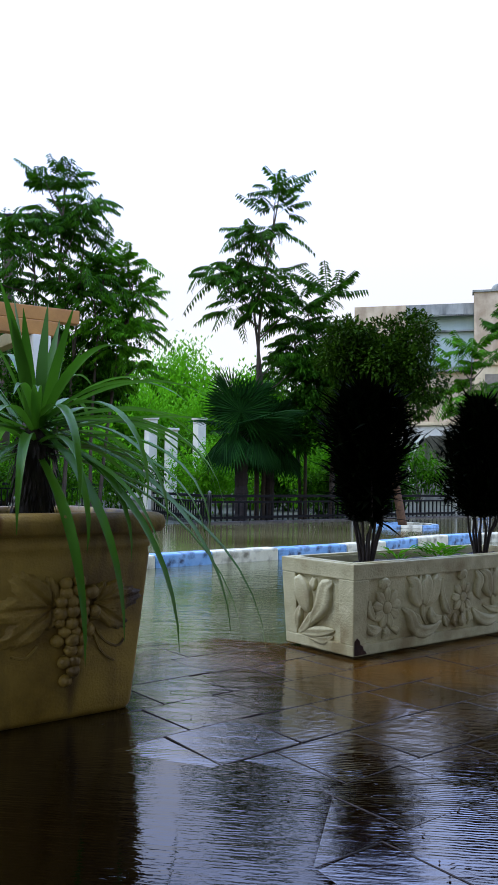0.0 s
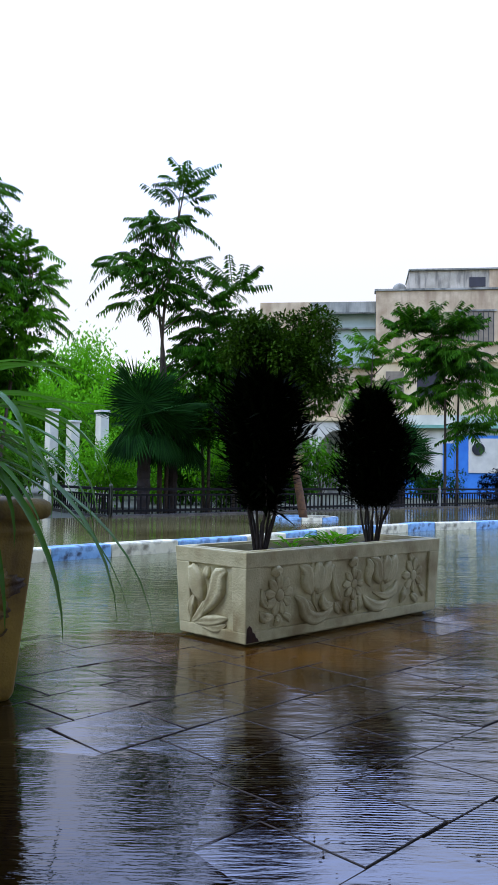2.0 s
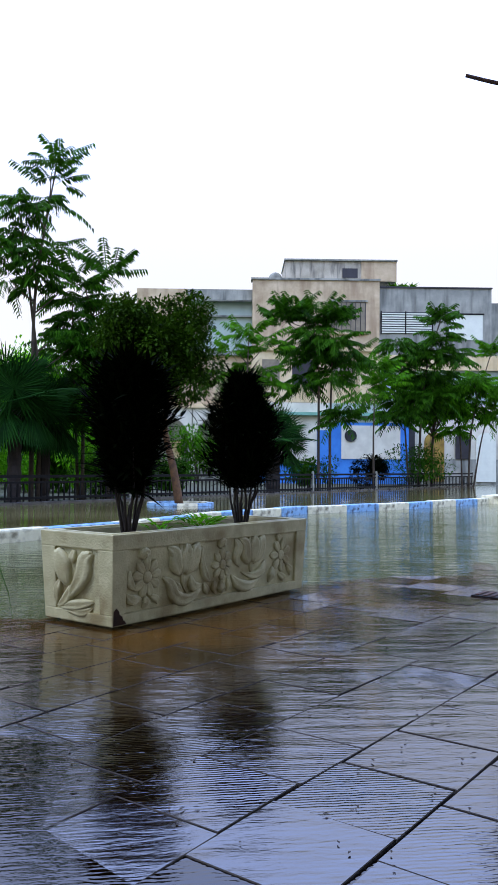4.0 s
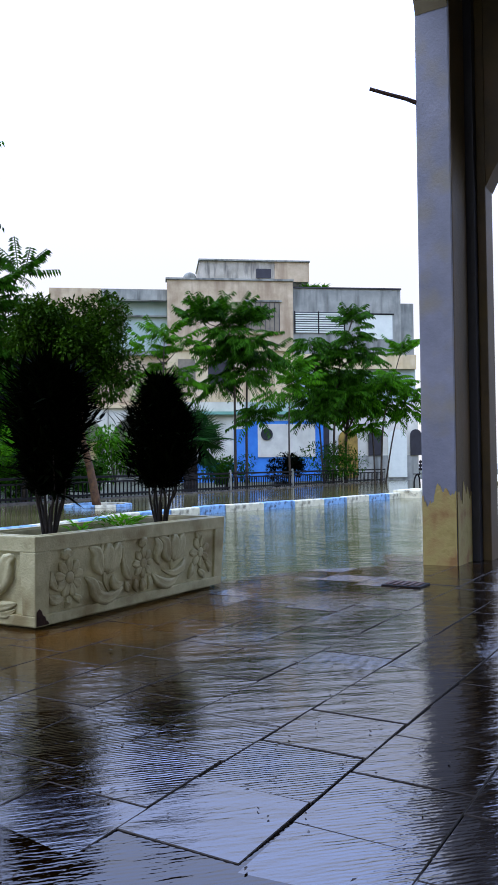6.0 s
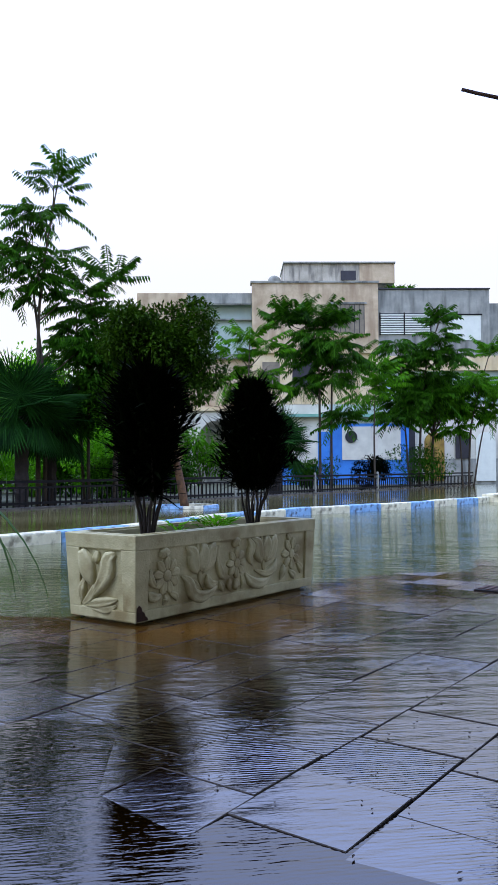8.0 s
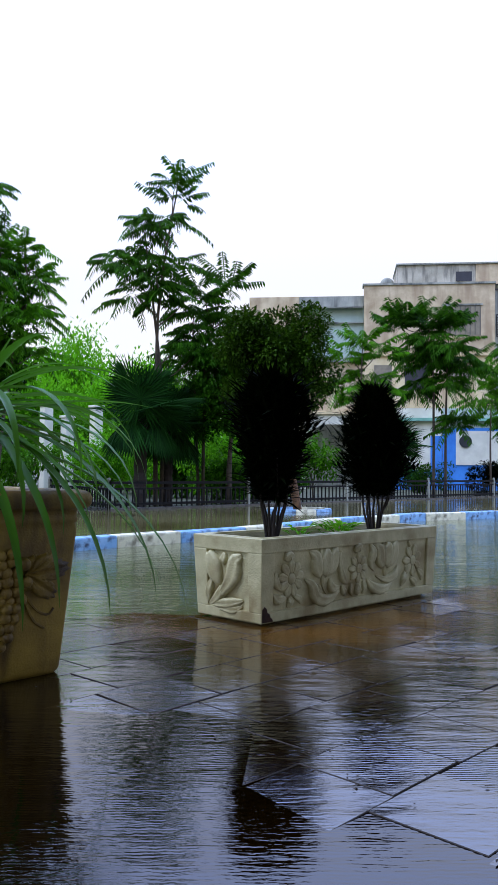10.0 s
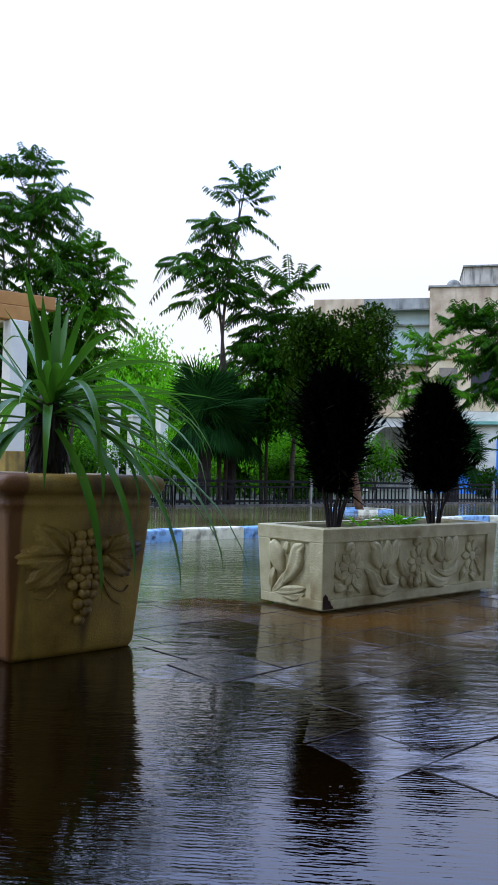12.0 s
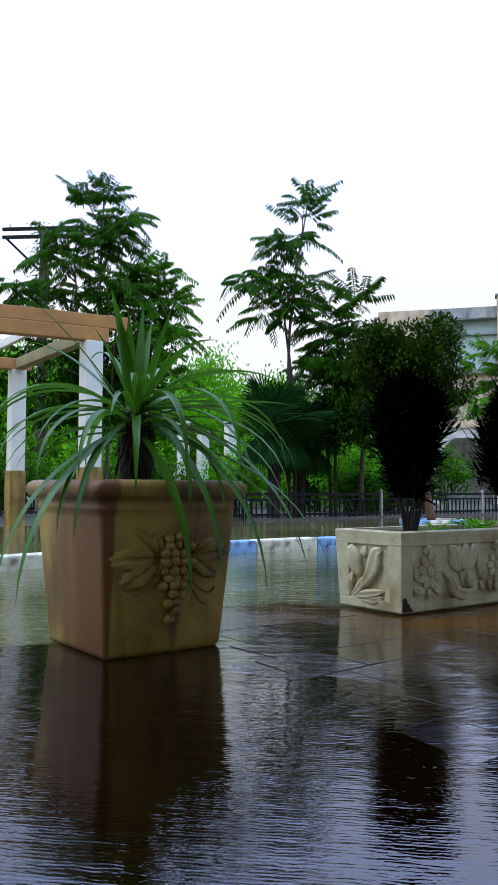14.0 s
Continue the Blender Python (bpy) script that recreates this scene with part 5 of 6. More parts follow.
# ---- trees and garden plants ----
def feather_tree(at, turn, stems, whorls, fronds, size, seed, label, material=None, depth=0.6):
    """A tree of heaven: thin stems, and long feathered leaves in whorls (across, height) at the branch ends."""
    rng = np.random.default_rng(seed)
    t = thing("tree", at, label, "tree", "feather-leaved trees", turn)
    soup = Soup()
    trunks, twigs = [], []
    for k, keys in enumerate(stems):
        pts = curve_points([(x, 0.12 * k + rng.normal(0, 0.04) * (j > 0), z) for j, (x, z) in enumerate(keys)], 16)
        trunks.append((pts, 0.016 + 0.006 * keys[-1][1], 0.012))
    for i, (x, z) in enumerate(whorls):
        q = np.array((x, rng.uniform(-depth, depth) if i else 0.0, z))
        near = [p for tr in trunks for p in tr[0] if p[2] < z - 0.2 * abs(x)] or [trunks[0][0][0]]
        p = min(near, key=lambda v: np.linalg.norm((v - q) * np.array((1, 1, 0.8)) + np.array((0, 0, 0.45))))
        twigs.append((curve_points([p, p * 0.45 + q * 0.55 + np.array((0, 0, -0.06)), q], 6), 0.02, 0.008))
        turn0 = rng.uniform(0, 6.28)
        top = i == 0 or z > max(w[1] for w in whorls) - 0.5
        for k in range(fronds):
            a = turn0 + k * 2.399
            rise = rng.uniform(0.15, 1.2) if top else rng.uniform(-0.3, 0.7)
            frond(soup, q + rng.normal(0, 0.07, 3) + np.array((0, 0, -0.25 * size * rng.uniform(0, 1))), (math.cos(a), math.sin(a), rise), size * rng.uniform(0.62, 1.12), 11, size * 0.2, rng.uniform(0.02, 0.4) if top else rng.uniform(0.15, 0.75), rng)
    limbs("trunk", trunks, BARK, t, 7, "thin grey-brown stems")
    tagged(limbs("branchwork", twigs, BARK, t, 5), kind="stuff")
    soup.put("crown", material or LEAF_TREE, t, "long feathered green leaves")
    return t


def leafy_tree(at, trunk, crown, radii, leaves, size, seed, label, material, bark=None, name="tree", trunk_r=0.08, clumps=26):
    """A broad crown of many small leaves in uneven clumps on forked limbs."""
    rng = np.random.default_rng(seed)
    t = thing(name, at, label, "tree" if name == "tree" else "bush")
    c, r = np.array(crown, float), np.array(radii, float)
    centres = []
    for _ in range(clumps):
        v = rng.normal(0, 1, 3)
        v /= np.linalg.norm(v)
        centres.append(c + v * r * rng.uniform(0.35, 0.95))
    paths = [(curve_points([(0, 0, -0.1)] + [tuple(p) for p in trunk], 10), trunk_r, trunk_r * 0.5)]
    fork = np.array(trunk[-1], float)
    limbs("trunk", paths, bark or BARK, t, 9, "bare trunk")
    tagged(limbs("branchwork", [(curve_points([fork, (fork + q) / 2 + rng.normal(0, 0.06, 3), q], 5), trunk_r * 0.4, 0.006) for q in centres[: max(6, clumps // 2)]], bark or BARK, t, 5), kind="stuff")
    soup = Soup()
    rad = float(np.mean(r)) * 0.42
    for i in range(leaves):
        q = centres[i % len(centres)]
        v = rng.normal(0, 1, 3)
        v /= np.linalg.norm(v)
        p = q + v * rad * rng.uniform(0.2, 1.0) ** 0.5 * np.array((1, 1, 0.8))
        d = v + rng.normal(0, 0.6, 3) + np.array((0, 0, -0.1))
        leaf(soup, p, d, size * rng.uniform(0.7, 1.3), size * 0.5, 0.3)
    soup.put("crown", material, t, "small dense leaves")
    return t


def fan_palm(at, trunk_h, trunk_r, fans, size, seed, label, hanging=10):
    """A fan palm: stout trunk, round pleated fans on stalks, dead fans hanging below."""
    rng = np.random.default_rng(seed)
    t = thing("palm", at, label, "palm tree", "fan palms")
    bm = bmesh.new()
    n = 14
    tube(bm, [(0, 0, -0.1 + trunk_h * k / n) for k in range(n + 1)], [trunk_r * (1.1 if k % 2 else 0.95) for k in range(n + 1)], 12)
    part("trunk", bm, BARK_DARK, t, "stout dark ringed trunk")
    soup, stalk = Soup(), []

    def fan(c, axis, r, span, cuts, sag, up=(0, 0, 1)):
        d, s, u = frame_of(axis, up)
        for k in range(cuts):
            a = -span / 2 + span * k / (cuts - 1)
            w = d * math.cos(a) + s * math.sin(a)
            side = -d * math.sin(a) + s * math.cos(a)
            b = r * 0.021 + 0.006
            m = c + w * r * 0.55 - np.array((0, 0, 1)) * sag * r * 0.12
            e = c + w * r * rng.uniform(0.92, 1.05) - np.array((0, 0, 1)) * sag * r * 0.45
            soup.add([c, m + side * b, m + u * b * 0.8, m - side * b, e], [(0, 2, 1), (0, 3, 2), (1, 2, 4), (2, 3, 4)])

    for k in range(fans):
        a, el = k * 2.399, rng.uniform(-0.2, 1.25)
        out = np.array((math.cos(a) * math.cos(el), math.sin(a) * math.cos(el), math.sin(el)))
        c = np.array((0, 0, trunk_h)) + out * size * rng.uniform(0.5, 0.8)
        stalk.append(([(0, 0, trunk_h - 0.1), tuple(np.array((0, 0, trunk_h)) + out * size * 0.3), tuple(c)], 0.014, 0.007))
        fan(c, out, size * rng.uniform(0.65, 0.9), 5.0, 34, rng.uniform(0.1, 0.5))
    for k in range(3):
        fan(np.array((-0.45 + 0.5 * k, -0.55 + 0.1 * k, trunk_h + 0.25 - 0.16 * k)) * np.array((size, size, 1)), (0.2 * (k - 1), -0.1, 1), size * (0.8 - 0.12 * k), 5.7, 44, 0.05, (0.66, 0.75, 0.1))
    for k in range(hanging):
        a = rng.uniform(0, 6.28)
        c = np.array((math.cos(a) * 0.4 * size, math.sin(a) * 0.4 * size, trunk_h - 0.15 * size))
        fan(c, (math.cos(a) * 0.5, math.sin(a) * 0.5, -1), size * rng.uniform(0.7, 1.0), 1.5, 18, 0.3)
    limbs("stalk", stalk, LEAF_PALM, t, 5)
    soup.put("crown", LEAF_PALM, t, "round pleated fan leaves")
    return t


G = 0.1
pole_vine((5.7, 19.7, G))
# tall slender pair behind the fence
feather_tree((7.55, 10.25, G), -48.6, [[(0, -0.1), (-0.02, 2.4), (0.05, 4.5), (0.4, 6.95)], [(0.1, -0.1), (0.12, 2.2), (-0.1, 4.2), (-0.32, 5.9)]],
             [(0.4, 7.05), (0.34, 6.65), (0.22, 6.3), (0.05, 6.0), (-0.3, 6.05), (-0.57, 5.5), (-0.85, 5.25), (-0.12, 5.5), (0.31, 5.35), (-0.3, 5.05), (0.01, 4.85), (-0.42, 4.45), (0.13, 4.6), (0.61, 4.6), (0.75, 3.9), (0.95, 3.5)],
             12, 0.78, 21, "tall slender tree of heaven rising above the garden")
feather_tree((8.7, 10.0, G), -48.6, [[(0, -0.1), (0, 2), (0.1, 3.6), (0.45, 4.95)], [(-0.1, -0.1), (-0.2, 2), (-0.3, 4.1)]],
             [(0.45, 4.95), (0.01, 4.65), (0.58, 4.4), (-0.25, 4.25), (0.13, 4.0), (-0.44, 3.75), (0.7, 4.0), (0.01, 3.4), (0.51, 3.5), (-0.37, 3.2), (0.2, 2.9), (-0.6, 2.8), (0.7, 3.0)],
             15, 0.9, 22, "tree of heaven with drooping feathered leaves")
# big trees at the pergola
feather_tree((3.3, 10.9, G), -37, [[(0, -0.1), (0, 2), (0, 4.3), (0.07, 6.35)], [(-0.1, -0.1), (-0.3, 2.2), (-0.55, 5.3)], [(0.1, -0.1), (0.2, 2.4), (0.4, 5.6)]],
             [(0.07, 6.4), (-0.23, 6.25), (0.1, 6.0), (-0.36, 5.8), (0.36, 5.7), (-0.56, 5.45), (-0.03, 5.4), (0.43, 5.4), (-0.82, 5.1), (-0.3, 4.9), (0.16, 4.9), (-1.02, 4.7), (-0.56, 4.6), (-1.48, 4.55), (0.6, 5.75), (-1.6, 4.1), (-1.0, 4.1), (-0.4, 4.2), (0.2, 4.2), (-0.7, 3.6), (0.1, 3.6), (0.6, 4.5), (-1.4, 3.4), (-0.2, 3.0), (0.5, 3.2)],
             15, 0.7, 23, "large dark tree of heaven behind the pergola", depth=0.9)
feather_tree((4.05, 10.9, G), -37, [[(0, -0.1), (0, 2), (0.15, 5.0)], [(0.1, -0.1), (0.3, 2.2), (0.7, 4.6)]],
             [(0.18, 5.05), (0.58, 4.95), (-0.09, 5.0), (0.72, 4.6), (0.31, 4.65), (-0.23, 4.65), (0.85, 4.4), (0.45, 4.25), (0.04, 4.25), (0.72, 3.75), (0.31, 3.75), (0.85, 3.9), (-0.09, 3.75), (0.45, 3.3), (0.0, 3.2), (0.8, 3.1), (0.3, 2.7)],
             16, 0.66, 26, "lower tree of heaven with fresh green leaves behind the pergola", LEAF_MID)
leafy_tree((3.3, 11.8, G), [(0, 0, 1.0), (0.1, 0, 1.9)], (0.3, 0, 3.1), (1.8, 1.4, 1.35), 9000, 0.13, 25, "dark leafy tree behind the pergola", LEAF_TREE, clumps=36)
leafy_tree((0.7, 12.4, G), [(0, 0, 0.8), (0.1, 0, 1.5)], (0.0, 0.0, 2.5), (1.9, 1.2, 1.5), 9000, 0.13, 27, "dark leafy tree in the shade behind the pergola", LEAF_TREE, clumps=34)
# pavement tree with a leaning reddish trunk
leafy_tree((8.15, 6.75, KERB_TOP), [(-0.1, 0.1, 0.7), (-0.22, 0.2, 1.35), (-0.2, 0.2, 1.9)], (-0.36, 0.4, 2.82), (1.2, 1.1, 1.05), 30000, 0.095, 31, "round-crowned pavement tree with a leaning reddish trunk", LEAF_CROWN, BARK_RED, trunk_r=0.085, clumps=27)
leafy_tree((9.05, 9.55, G), [(0, 0, 0.8), (0.05, 0, 1.5)], (0.0, 0.0, 2.6), (1.15, 1.0, 1.35), 12000, 0.11, 32, "dark leafy tree behind the fence", LEAF_TREE, clumps=44)
# row of feather-leaved trees before the building
feather_tree((15.3, 11.0, G), -48.6, [[(0.3, -0.1), (0.3, 2.5), (0.37, 4.7)]], [(0.37, 4.65), (0.0, 4.3), (0.84, 4.3), (0.65, 3.75), (0.28, 3.6), (1.02, 3.4), (-0.1, 3.3), (0.5, 3.0)], 11, 1.0, 41, "young tree of heaven in the garden", LEAF_MID)
feather_tree((17.7, 9.7, G), -59.3, [[(0, -0.1), (0, 2.5), (-0.05, 4.0), (-0.5, 5.4)], [(0.35, -0.1), (0.35, 2.0), (0.4, 4.0), (0.46, 5.1)]],
             [(-0.79, 5.6), (-1.1, 5.3), (-0.05, 5.35), (0.46, 5.2), (-0.6, 4.6), (0.55, 4.65), (1.0, 4.2), (-0.05, 4.2), (-0.51, 3.45), (0.41, 3.6), (0.69, 2.4), (-0.14, 4.95), (0.2, 4.5)],
             25, 0.98, 42, "young tree of heaven with spreading feathered leaves")
feather_tree((20.62, 9.37, G), -59.3, [[(0, -0.1), (-0.02, 2.0), (0.05, 4.0)]], [(0.05, 4.05), (0.25, 3.6), (-0.25, 3.4)], 15, 1.15, 43, "young tree of heaven on a thin bare stem", LEAF_MID, 0.3)
feather_tree((23.4, 9.1, G), -59.3, [[(0, -0.1), (0.1, 2.5), (0.3, 4.3), (0.8, 6.1)], [(-0.3, -0.1), (-0.45, 2.2), (-0.6, 4.9)]],
             [(0.82, 6.1), (-0.82, 5.2), (-0.17, 4.85), (0.49, 4.95), (1.15, 4.8), (0.27, 4.2), (-0.39, 3.9), (0.93, 4.2), (-0.82, 3.4), (-0.06, 3.4), (0.49, 3.5), (-0.93, 2.7), (-0.39, 2.9), (0.71, 5.4), (-0.6, 4.5)],
             27, 0.98, 44, "dense dark tree of heaven before the building")
feather_tree((25.8, 8.2, G), -59.3, [[(0, -0.1), (0.1, 2.2), (0.5, 3.9), (0.88, 5.2)], [(-0.2, -0.1), (-0.3, 2.0), (-0.6, 3.8)], [(0.2, -0.1), (0.6, 2.2), (1.2, 3.6)]],
             [(0.88, 5.2), (0.07, 4.05), (-0.62, 3.8), (0.77, 3.95), (1.23, 3.6), (-0.85, 3.0), (0.07, 3.0), (0.53, 3.3), (-0.51, 2.3), (1.11, 2.9), (0.4, 4.2)],
             20, 1.0, 45, "tree of heaven on thin forked stems", LEAF_MID)
leafy_tree((25.0, 9.3, G), [(0, 0, 0.9), (0.1, 0, 1.9)], (0.0, 0.0, 3.3), (1.7, 1.2, 1.0), 8000, 0.17, 46, "light green leafy tree before the building", LEAF_MID, clumps=36)
# palms
fan_palm((6.75, 9.75, G), 1.9, 0.13, 16, 0.9, 51, "fan palm with hanging leaves behind the fence", 22)
fan_palm((7.9, 10.3, G), 1.75, 0.13, 14, 0.88, 52, "fan palm with hanging leaves behind the fence", 22)
fan_palm((15.6, 9.9, G), 1.5, 0.2, 14, 0.95, 53, "short fan palm behind the fence", 8)
# bushes
for i, (x, y, w, hh, m) in enumerate(((13.9, 11.2, 0.8, 2.0, LEAF_MID), (21.2, 9.9, 0.6, 1.2, LEAF_DARK), (24.0, 9.3, 1.3, 1.6, LEAF_TREE), (9.9, 10.8, 0.8, 1.9, LEAF_BRIGHT), (11.4, 11.3, 0.8, 1.5, LEAF_MID), (6.2, 13.6, 1.0, 1.7, LEAF_MID), (8.3, 12.6, 1.1, 2.0, LEAF_BRIGHT), (9.3, 10.0, 0.6, 1.3, LEAF_MID), (4.6, 13.9, 1.0, 1.5, LEAF_MID), (7.3, 11.9, 0.9, 1.6, LEAF_BRIGHT), (10.3, 10.0, 0.5, 1.0, LEAF_TREE), (12.3, 10.6, 0.6, 1.0, LEAF_TREE), (18.6, 10.6, 0.8, 1.2, LEAF_TREE), (2.6, 14.2, 1.1, 1.6, LEAF_MID), (0.6, 14.0, 1.1, 1.6, LEAF_TREE))):
    leafy_tree((x, y, G), [(0, 0, 0.15), (0, 0, 0.3)], (0, 0, hh * 0.52), (w, w, hh * 0.46), 2600, 0.11, 60 + i, "bushy green shrub in the garden", m, name="bush", trunk_r=0.03, clumps=20)


def far_hedge():
    """A bright row of tall feathery trees at the end of the garden."""
    rng = np.random.default_rng(7)
    for i, (x, y, hh, w) in enumerate(((15.9, 26.2, 6.3, 1.9), (13.2, 27.6, 6.0, 2.0), (18.2, 24.6, 5.6, 1.8), (10.4, 28.0, 6.3, 2.1), (20.2, 23.6, 5.0, 1.6), (7.4, 28.6, 6.2, 2.1), (4.2, 29.0, 6.0, 2.1), (1.0, 29.4, 6.0, 2.2), (11.6, 23.5, 4.6, 1.9), (7.6, 24.0, 4.8, 2.0), (14.6, 21.6, 3.8, 1.6), (-2.4, 29.0, 6.0, 2.3), (4.0, 24.5, 4.6, 2.0), (0.5, 24.5, 4.6, 2.0))):
        t = thing("tree", (x, y, G), "tall bright green feathery tree at the end of the garden", "tree", "bright garden trees")
        soup = Soup()
        paths = [([(0, 0, -0.1), (0.05, 0, hh * 0.45)], 0.12, 0.05)]
        for k in range(34):
            a = rng.uniform(0, 6.28)
            reach = w * rng.uniform(0.15, 1.0)
            base = np.array((0, 0, hh * rng.uniform(0.04, 0.4)))
            top = np.array((math.cos(a) * reach, math.sin(a) * reach, hh * rng.uniform(0.55, 1.02) - 0.3 * reach))
            pts = curve_points([base, base * 0.4 + top * 0.6 + np.array((0, 0, 0.2)), top], 7)
            paths.append((pts, 0.03, 0.006))
            for p in pts[1:]:
                for _ in range(84):
                    q = p + rng.normal(0, 0.36, 3)
                    leaf(soup, q, (rng.normal(0, 0.5), rng.normal(0, 0.5), 1), rng.uniform(0.12, 0.28), 0.09, 0.3)
        limbs("trunk", paths[:1], BARK, t)
        tagged(limbs("branchwork", paths[1:], BARK, t, 4), kind="stuff")
        soup.put("crown", LEAF_BRIGHT, t, "fine bright green foliage")


far_hedge()


for i, (x, y, w, hh, m) in enumerate(((-5.0, 17.5, 1.7, 2.4, LEAF_MID), (-2.0, 17.8, 1.7, 2.6, LEAF_TREE), (1.0, 17.6, 1.7, 2.3, LEAF_MID), (4.0, 18.4, 1.7, 2.2, LEAF_MID), (7.0, 18.2, 1.7, 2.5, LEAF_BRIGHT), (10.0, 17.8, 1.7, 2.4, LEAF_MID), (13.0, 17.4, 1.7, 2.4, LEAF_BRIGHT), (11.5, 14.2, 1.3, 2.2, LEAF_MID), (14.5, 15.0, 1.4, 2.2, LEAF_TREE), (16.5, 17.6, 1.6, 2.2, LEAF_MID))):
    leafy_tree((x, y, G), [(0, 0, 0.2), (0, 0, 0.4)], (0, 0, hh * 0.5), (w, w * 0.8, hh * 0.46), 3000, 0.2, 90 + i, "broad green hedge bush across the garden", m, name="bush", trunk_r=0.04, clumps=26)


def tree_ring(at):
    """Blue and white painted ring round the foot of the pavement tree."""
    r = thing("tree_surround", at, "low concrete tree surround painted blue and white", "tree surround")
    n = 10
    for k in range(n):
        a0, a1 = 2 * math.pi * k / n + 0.01, 2 * math.pi * (k + 1) / n - 0.01
        bm = bmesh.new()
        ring = []
        for a in (a0, (a0 + a1) / 2, a1):
            ring.append([bm.verts.new((rr * math.cos(a), rr * math.sin(a), z)) for rr, z in ((0.62, 0), (0.61, 0.05), (0.5, 0.05), (0.49, 0))])
        for p, q in zip(ring, ring[1:]):
            for j in range(4):
                bm.faces.new((p[j], p[(j + 1) % 4], q[(j + 1) % 4], q[j]))
        bm.faces.new(ring[0]), bm.faces.new(ring[-1][::-1])
        part("ring_stone", bm, BLUE_KERB if k % 3 else WHITE_KERB, r)


tree_ring((8.15, 6.75, KERB_TOP - 0.006))


def build_bench(at):
    b = thing("bench", at, "black iron garden bench at the end of the kerb", "bench")
    for y in (0.0, 1.2):
        bm = bmesh.new()
        tube(bm, curve_points([(0.0, y, 0), (0.05, y, 0.25), (0.3, y, 0.4), (0.5, y, 0.28), (0.55, y, 0)], 12), 0.025, 6)
        tube(bm, curve_points([(0.5, y, 0.38), (0.62, y, 0.6), (0.66, y, 0.85)], 6), 0.022, 6)
        part("side_frame", bm, IRON, b, smooth=True)
    for k in range(5):
        slab_part("seat_slat", (0.05 + k * 0.09, 0.12 + k * 0.09, -0.05, 1.25, 0.4, 0.425), IRON, b)
    for k in range(3):
        slab_part("back_slat", (0.6 + k * 0.02, 0.625 + k * 0.02, -0.05, 1.25, 0.52 + k * 0.11, 0.6 + k * 0.11), IRON, b)


slab = thing("concrete_slab", (16.9, 3.75, 0), "low white painted concrete block at the end of the kerb", "block")
slab_part("body", (-0.75, 0.75, -0.35, 0.35, -0.05, 0.2, 0.03), WHITE_KERB, slab)
build_bench((20.9, 4.0, 0.12))


def litter(count):
    """Dead leaves and bits of litter floating on the street and caught on the paving."""
    rng = random.Random(9)
    soup = Soup()
    for k in range(count):
        x = rng.uniform(-2, 14) if k % 4 == 0 else rng.uniform(-1.6, 4.5)
        y = (rng.uniform(-2.6, 4.0) if x < 3 else rng.uniform(-0.5, 3.9)) if k % 4 == 0 else rng.uniform(-2.6, 0.1)
        z = max(paving_height(x, y), 0) + 0.006
        a = rng.uniform(0, 6.28)
        leaf(soup, (x, y, z), (math.cos(a), math.sin(a), 0.05), rng.uniform(0.006, 0.026) if k % 9 else rng.uniform(0.015, 0.035), rng.uniform(0.005, 0.01), 0.05)
    ob = soup.put("leaf_litter", BARK_DARK)
    tagged(ob, "small dark dead leaves and grit lying on the wet paving", "litter", kind="stuff")


litter(800)


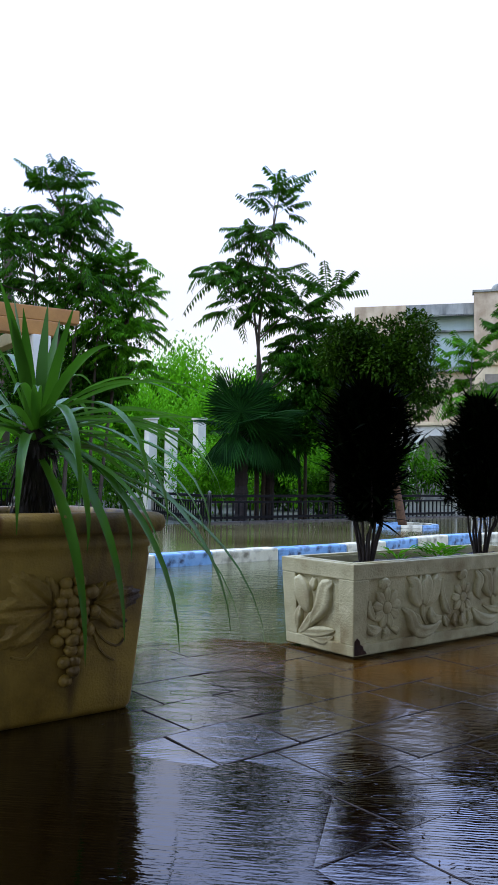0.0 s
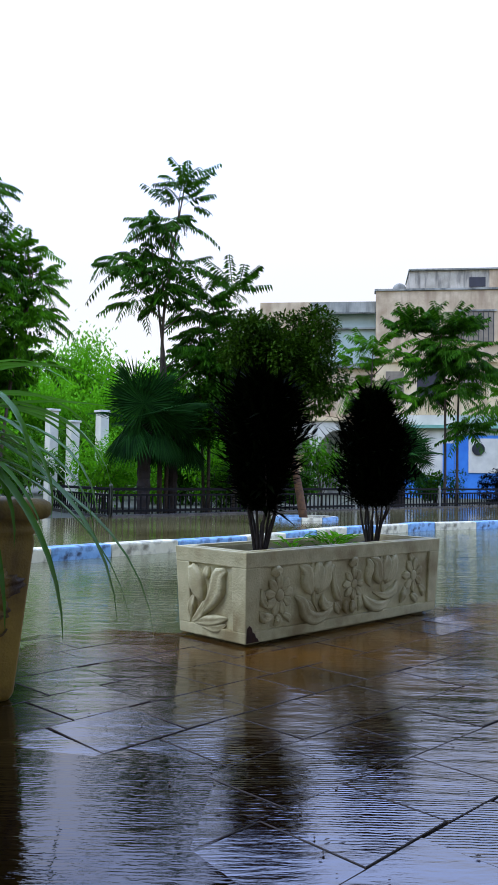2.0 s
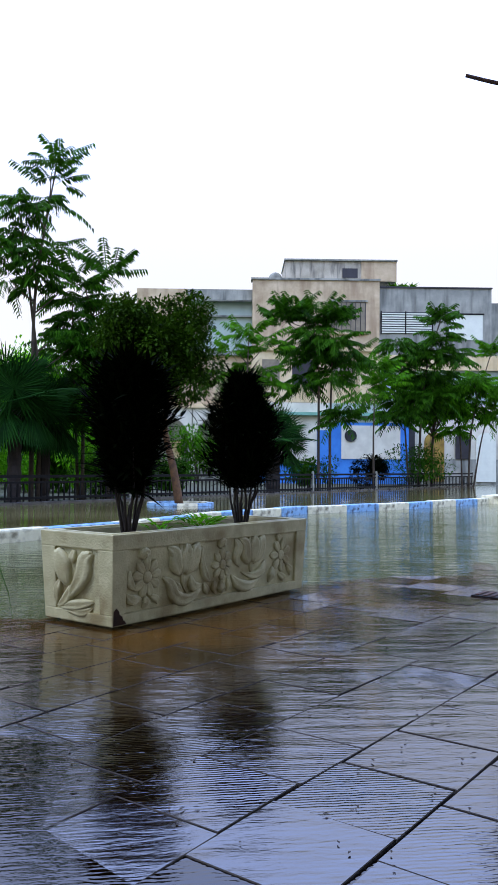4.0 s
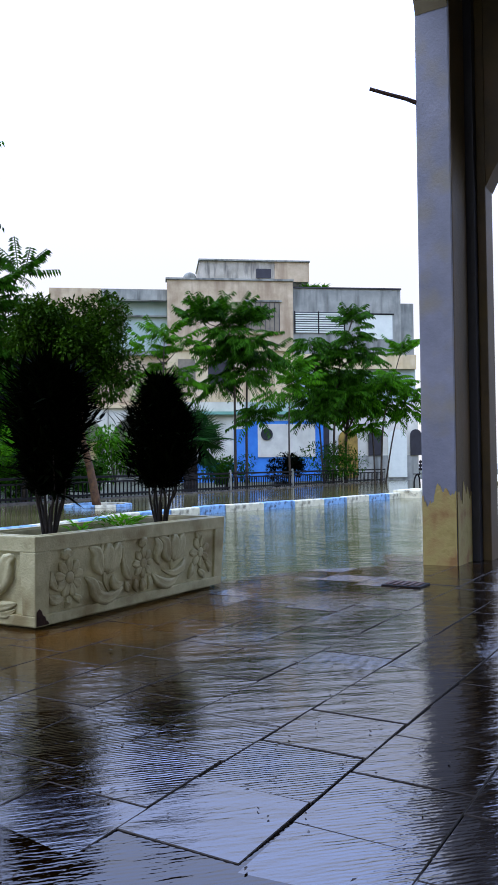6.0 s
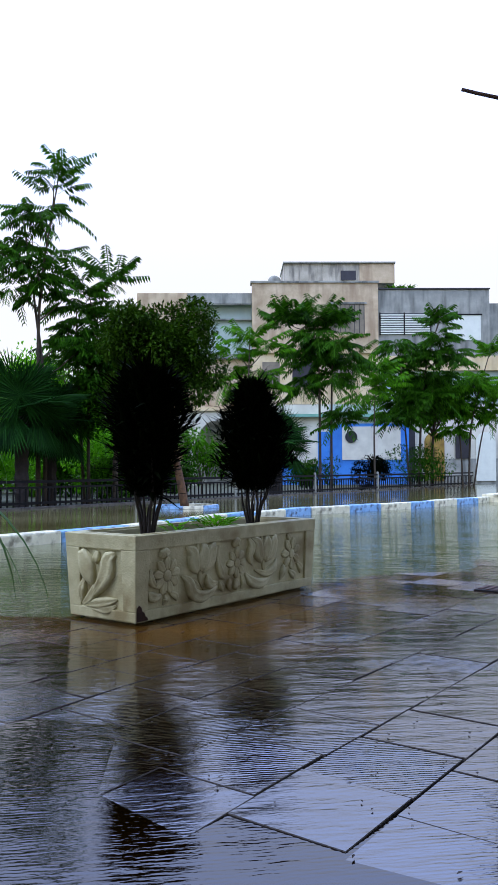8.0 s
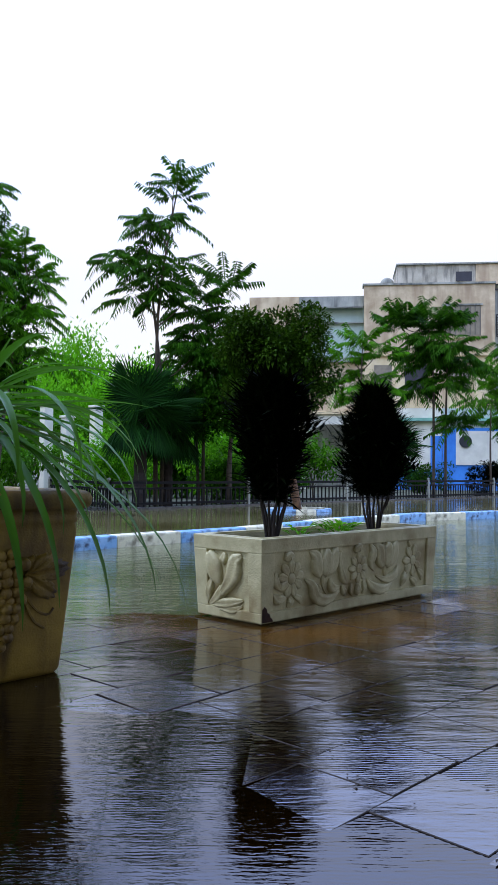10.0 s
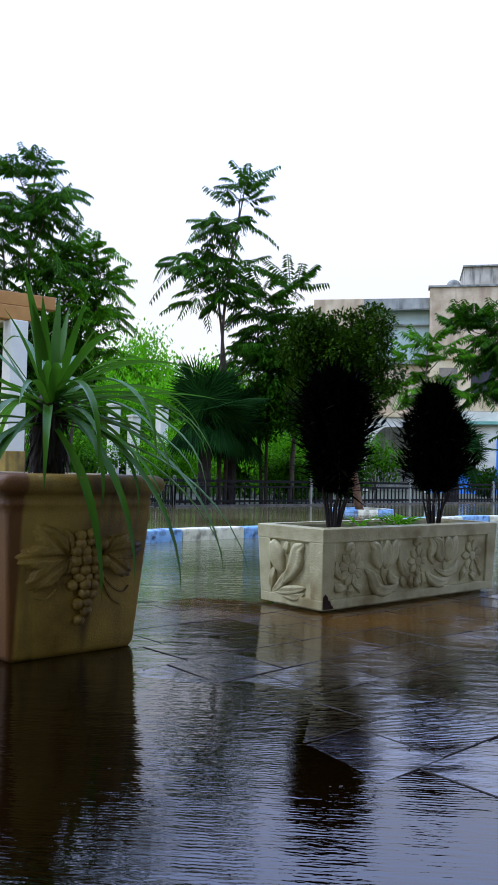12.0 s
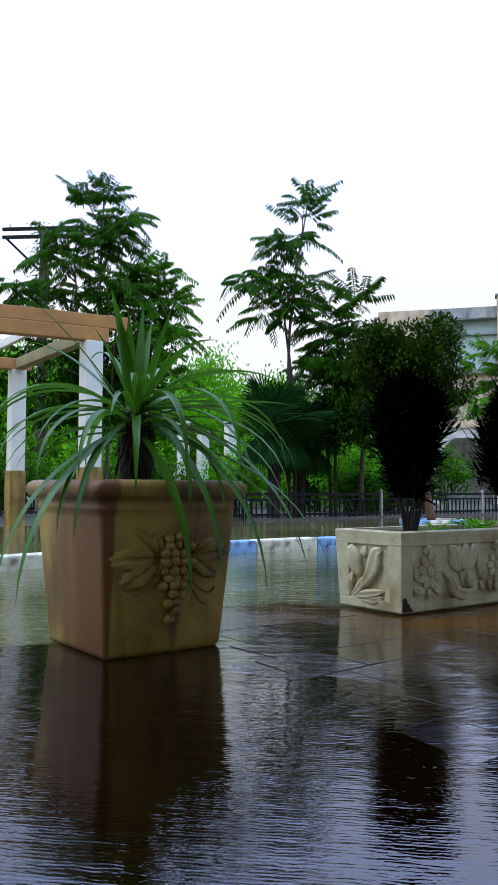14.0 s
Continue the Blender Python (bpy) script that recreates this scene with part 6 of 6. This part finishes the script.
# ---- paving slabs of the terrace ----
def build_paving():
    size = 0.345
    paving = thing("terrace_paving", (0, 0, 0), "wet brown ribbed concrete paving slabs of the terrace", "paving", kind="structure")
    g, c = 0.0028, 0.002
    h = size / 2 - g
    verts = [(-h, -h, -0.05), (h, -h, -0.05), (h, h, -0.05), (-h, h, -0.05), (-h, -h, -c), (h, -h, -c), (h, h, -c), (-h, h, -c), (c - h, c - h, 0), (h - c, c - h, 0), (h - c, h - c, 0), (c - h, h - c, 0)]
    faces = [(8, 9, 10, 11)] + [(4 + k, 4 + (k + 1) % 4, 8 + (k + 1) % 4, 8 + k) for k in range(4)] + [(k, (k + 1) % 4, 4 + (k + 1) % 4, 4 + k) for k in range(4)]
    shared = bpy.data.meshes.new("slab")
    shared.from_pydata(verts, [], faces)
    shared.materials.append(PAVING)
    shared.materials.append(SOIL)
    shared.polygons.foreach_set("material_index", [0] + [1] * 8)
    rng = random.Random(17)
    rest = Soup()
    base = np.array(verts)
    made = 0
    for row in range(-12, 10):
        y = -1.88 + size / 2 + row * size
        shift = (row % 3) * 0.11
        for col in range(-24, 34):
            x = -0.77 + size / 2 + col * size + shift
            if x < -8.5 or x > 10 or y > shore_y(x) + 0.8:
                continue
            z = paving_height(x, y)
            tx = (paving_height(x, y + 0.17) - paving_height(x, y - 0.17)) / 0.34 + rng.gauss(0, 0.0022)
            ty = -(paving_height(x + 0.17, y) - paving_height(x - 0.17, y)) / 0.34 + rng.gauss(0, 0.0022)
            z += rng.gauss(0, 0.0007)
            m = Matrix.Translation((x + rng.gauss(0, 0.0022), y + rng.gauss(0, 0.0022), z)) @ Euler((tx, ty, rng.gauss(0, 0.011))).to_matrix().to_4x4()
            if -2.3 < x < 3.4 and -2.5 < y < 0.2 and made < 300:
                s = new("slab", shared)
                s.parent = paving
                s.matrix_basis = m
                made += 1
            else:
                mm = np.array(m)
                rest.add(base @ mm[:3, :3].T + mm[:3, 3], faces)
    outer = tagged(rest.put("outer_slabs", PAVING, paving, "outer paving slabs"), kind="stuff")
    outer.data.materials.append(SOIL)
    outer.data.polygons.foreach_set("material_index", ([0] + [1] * 8) * (len(outer.data.polygons) // 9))
    # mortar bed under the slabs
    bed = raw("mortar_bed", [(-9, -6.3, -0.035), (10.5, -6.3, -0.035), (10.5, 1.2, -0.035), (-9, 1.2, -0.035)], [(0, 1, 2, 3)], SOIL, paving)


build_paving()
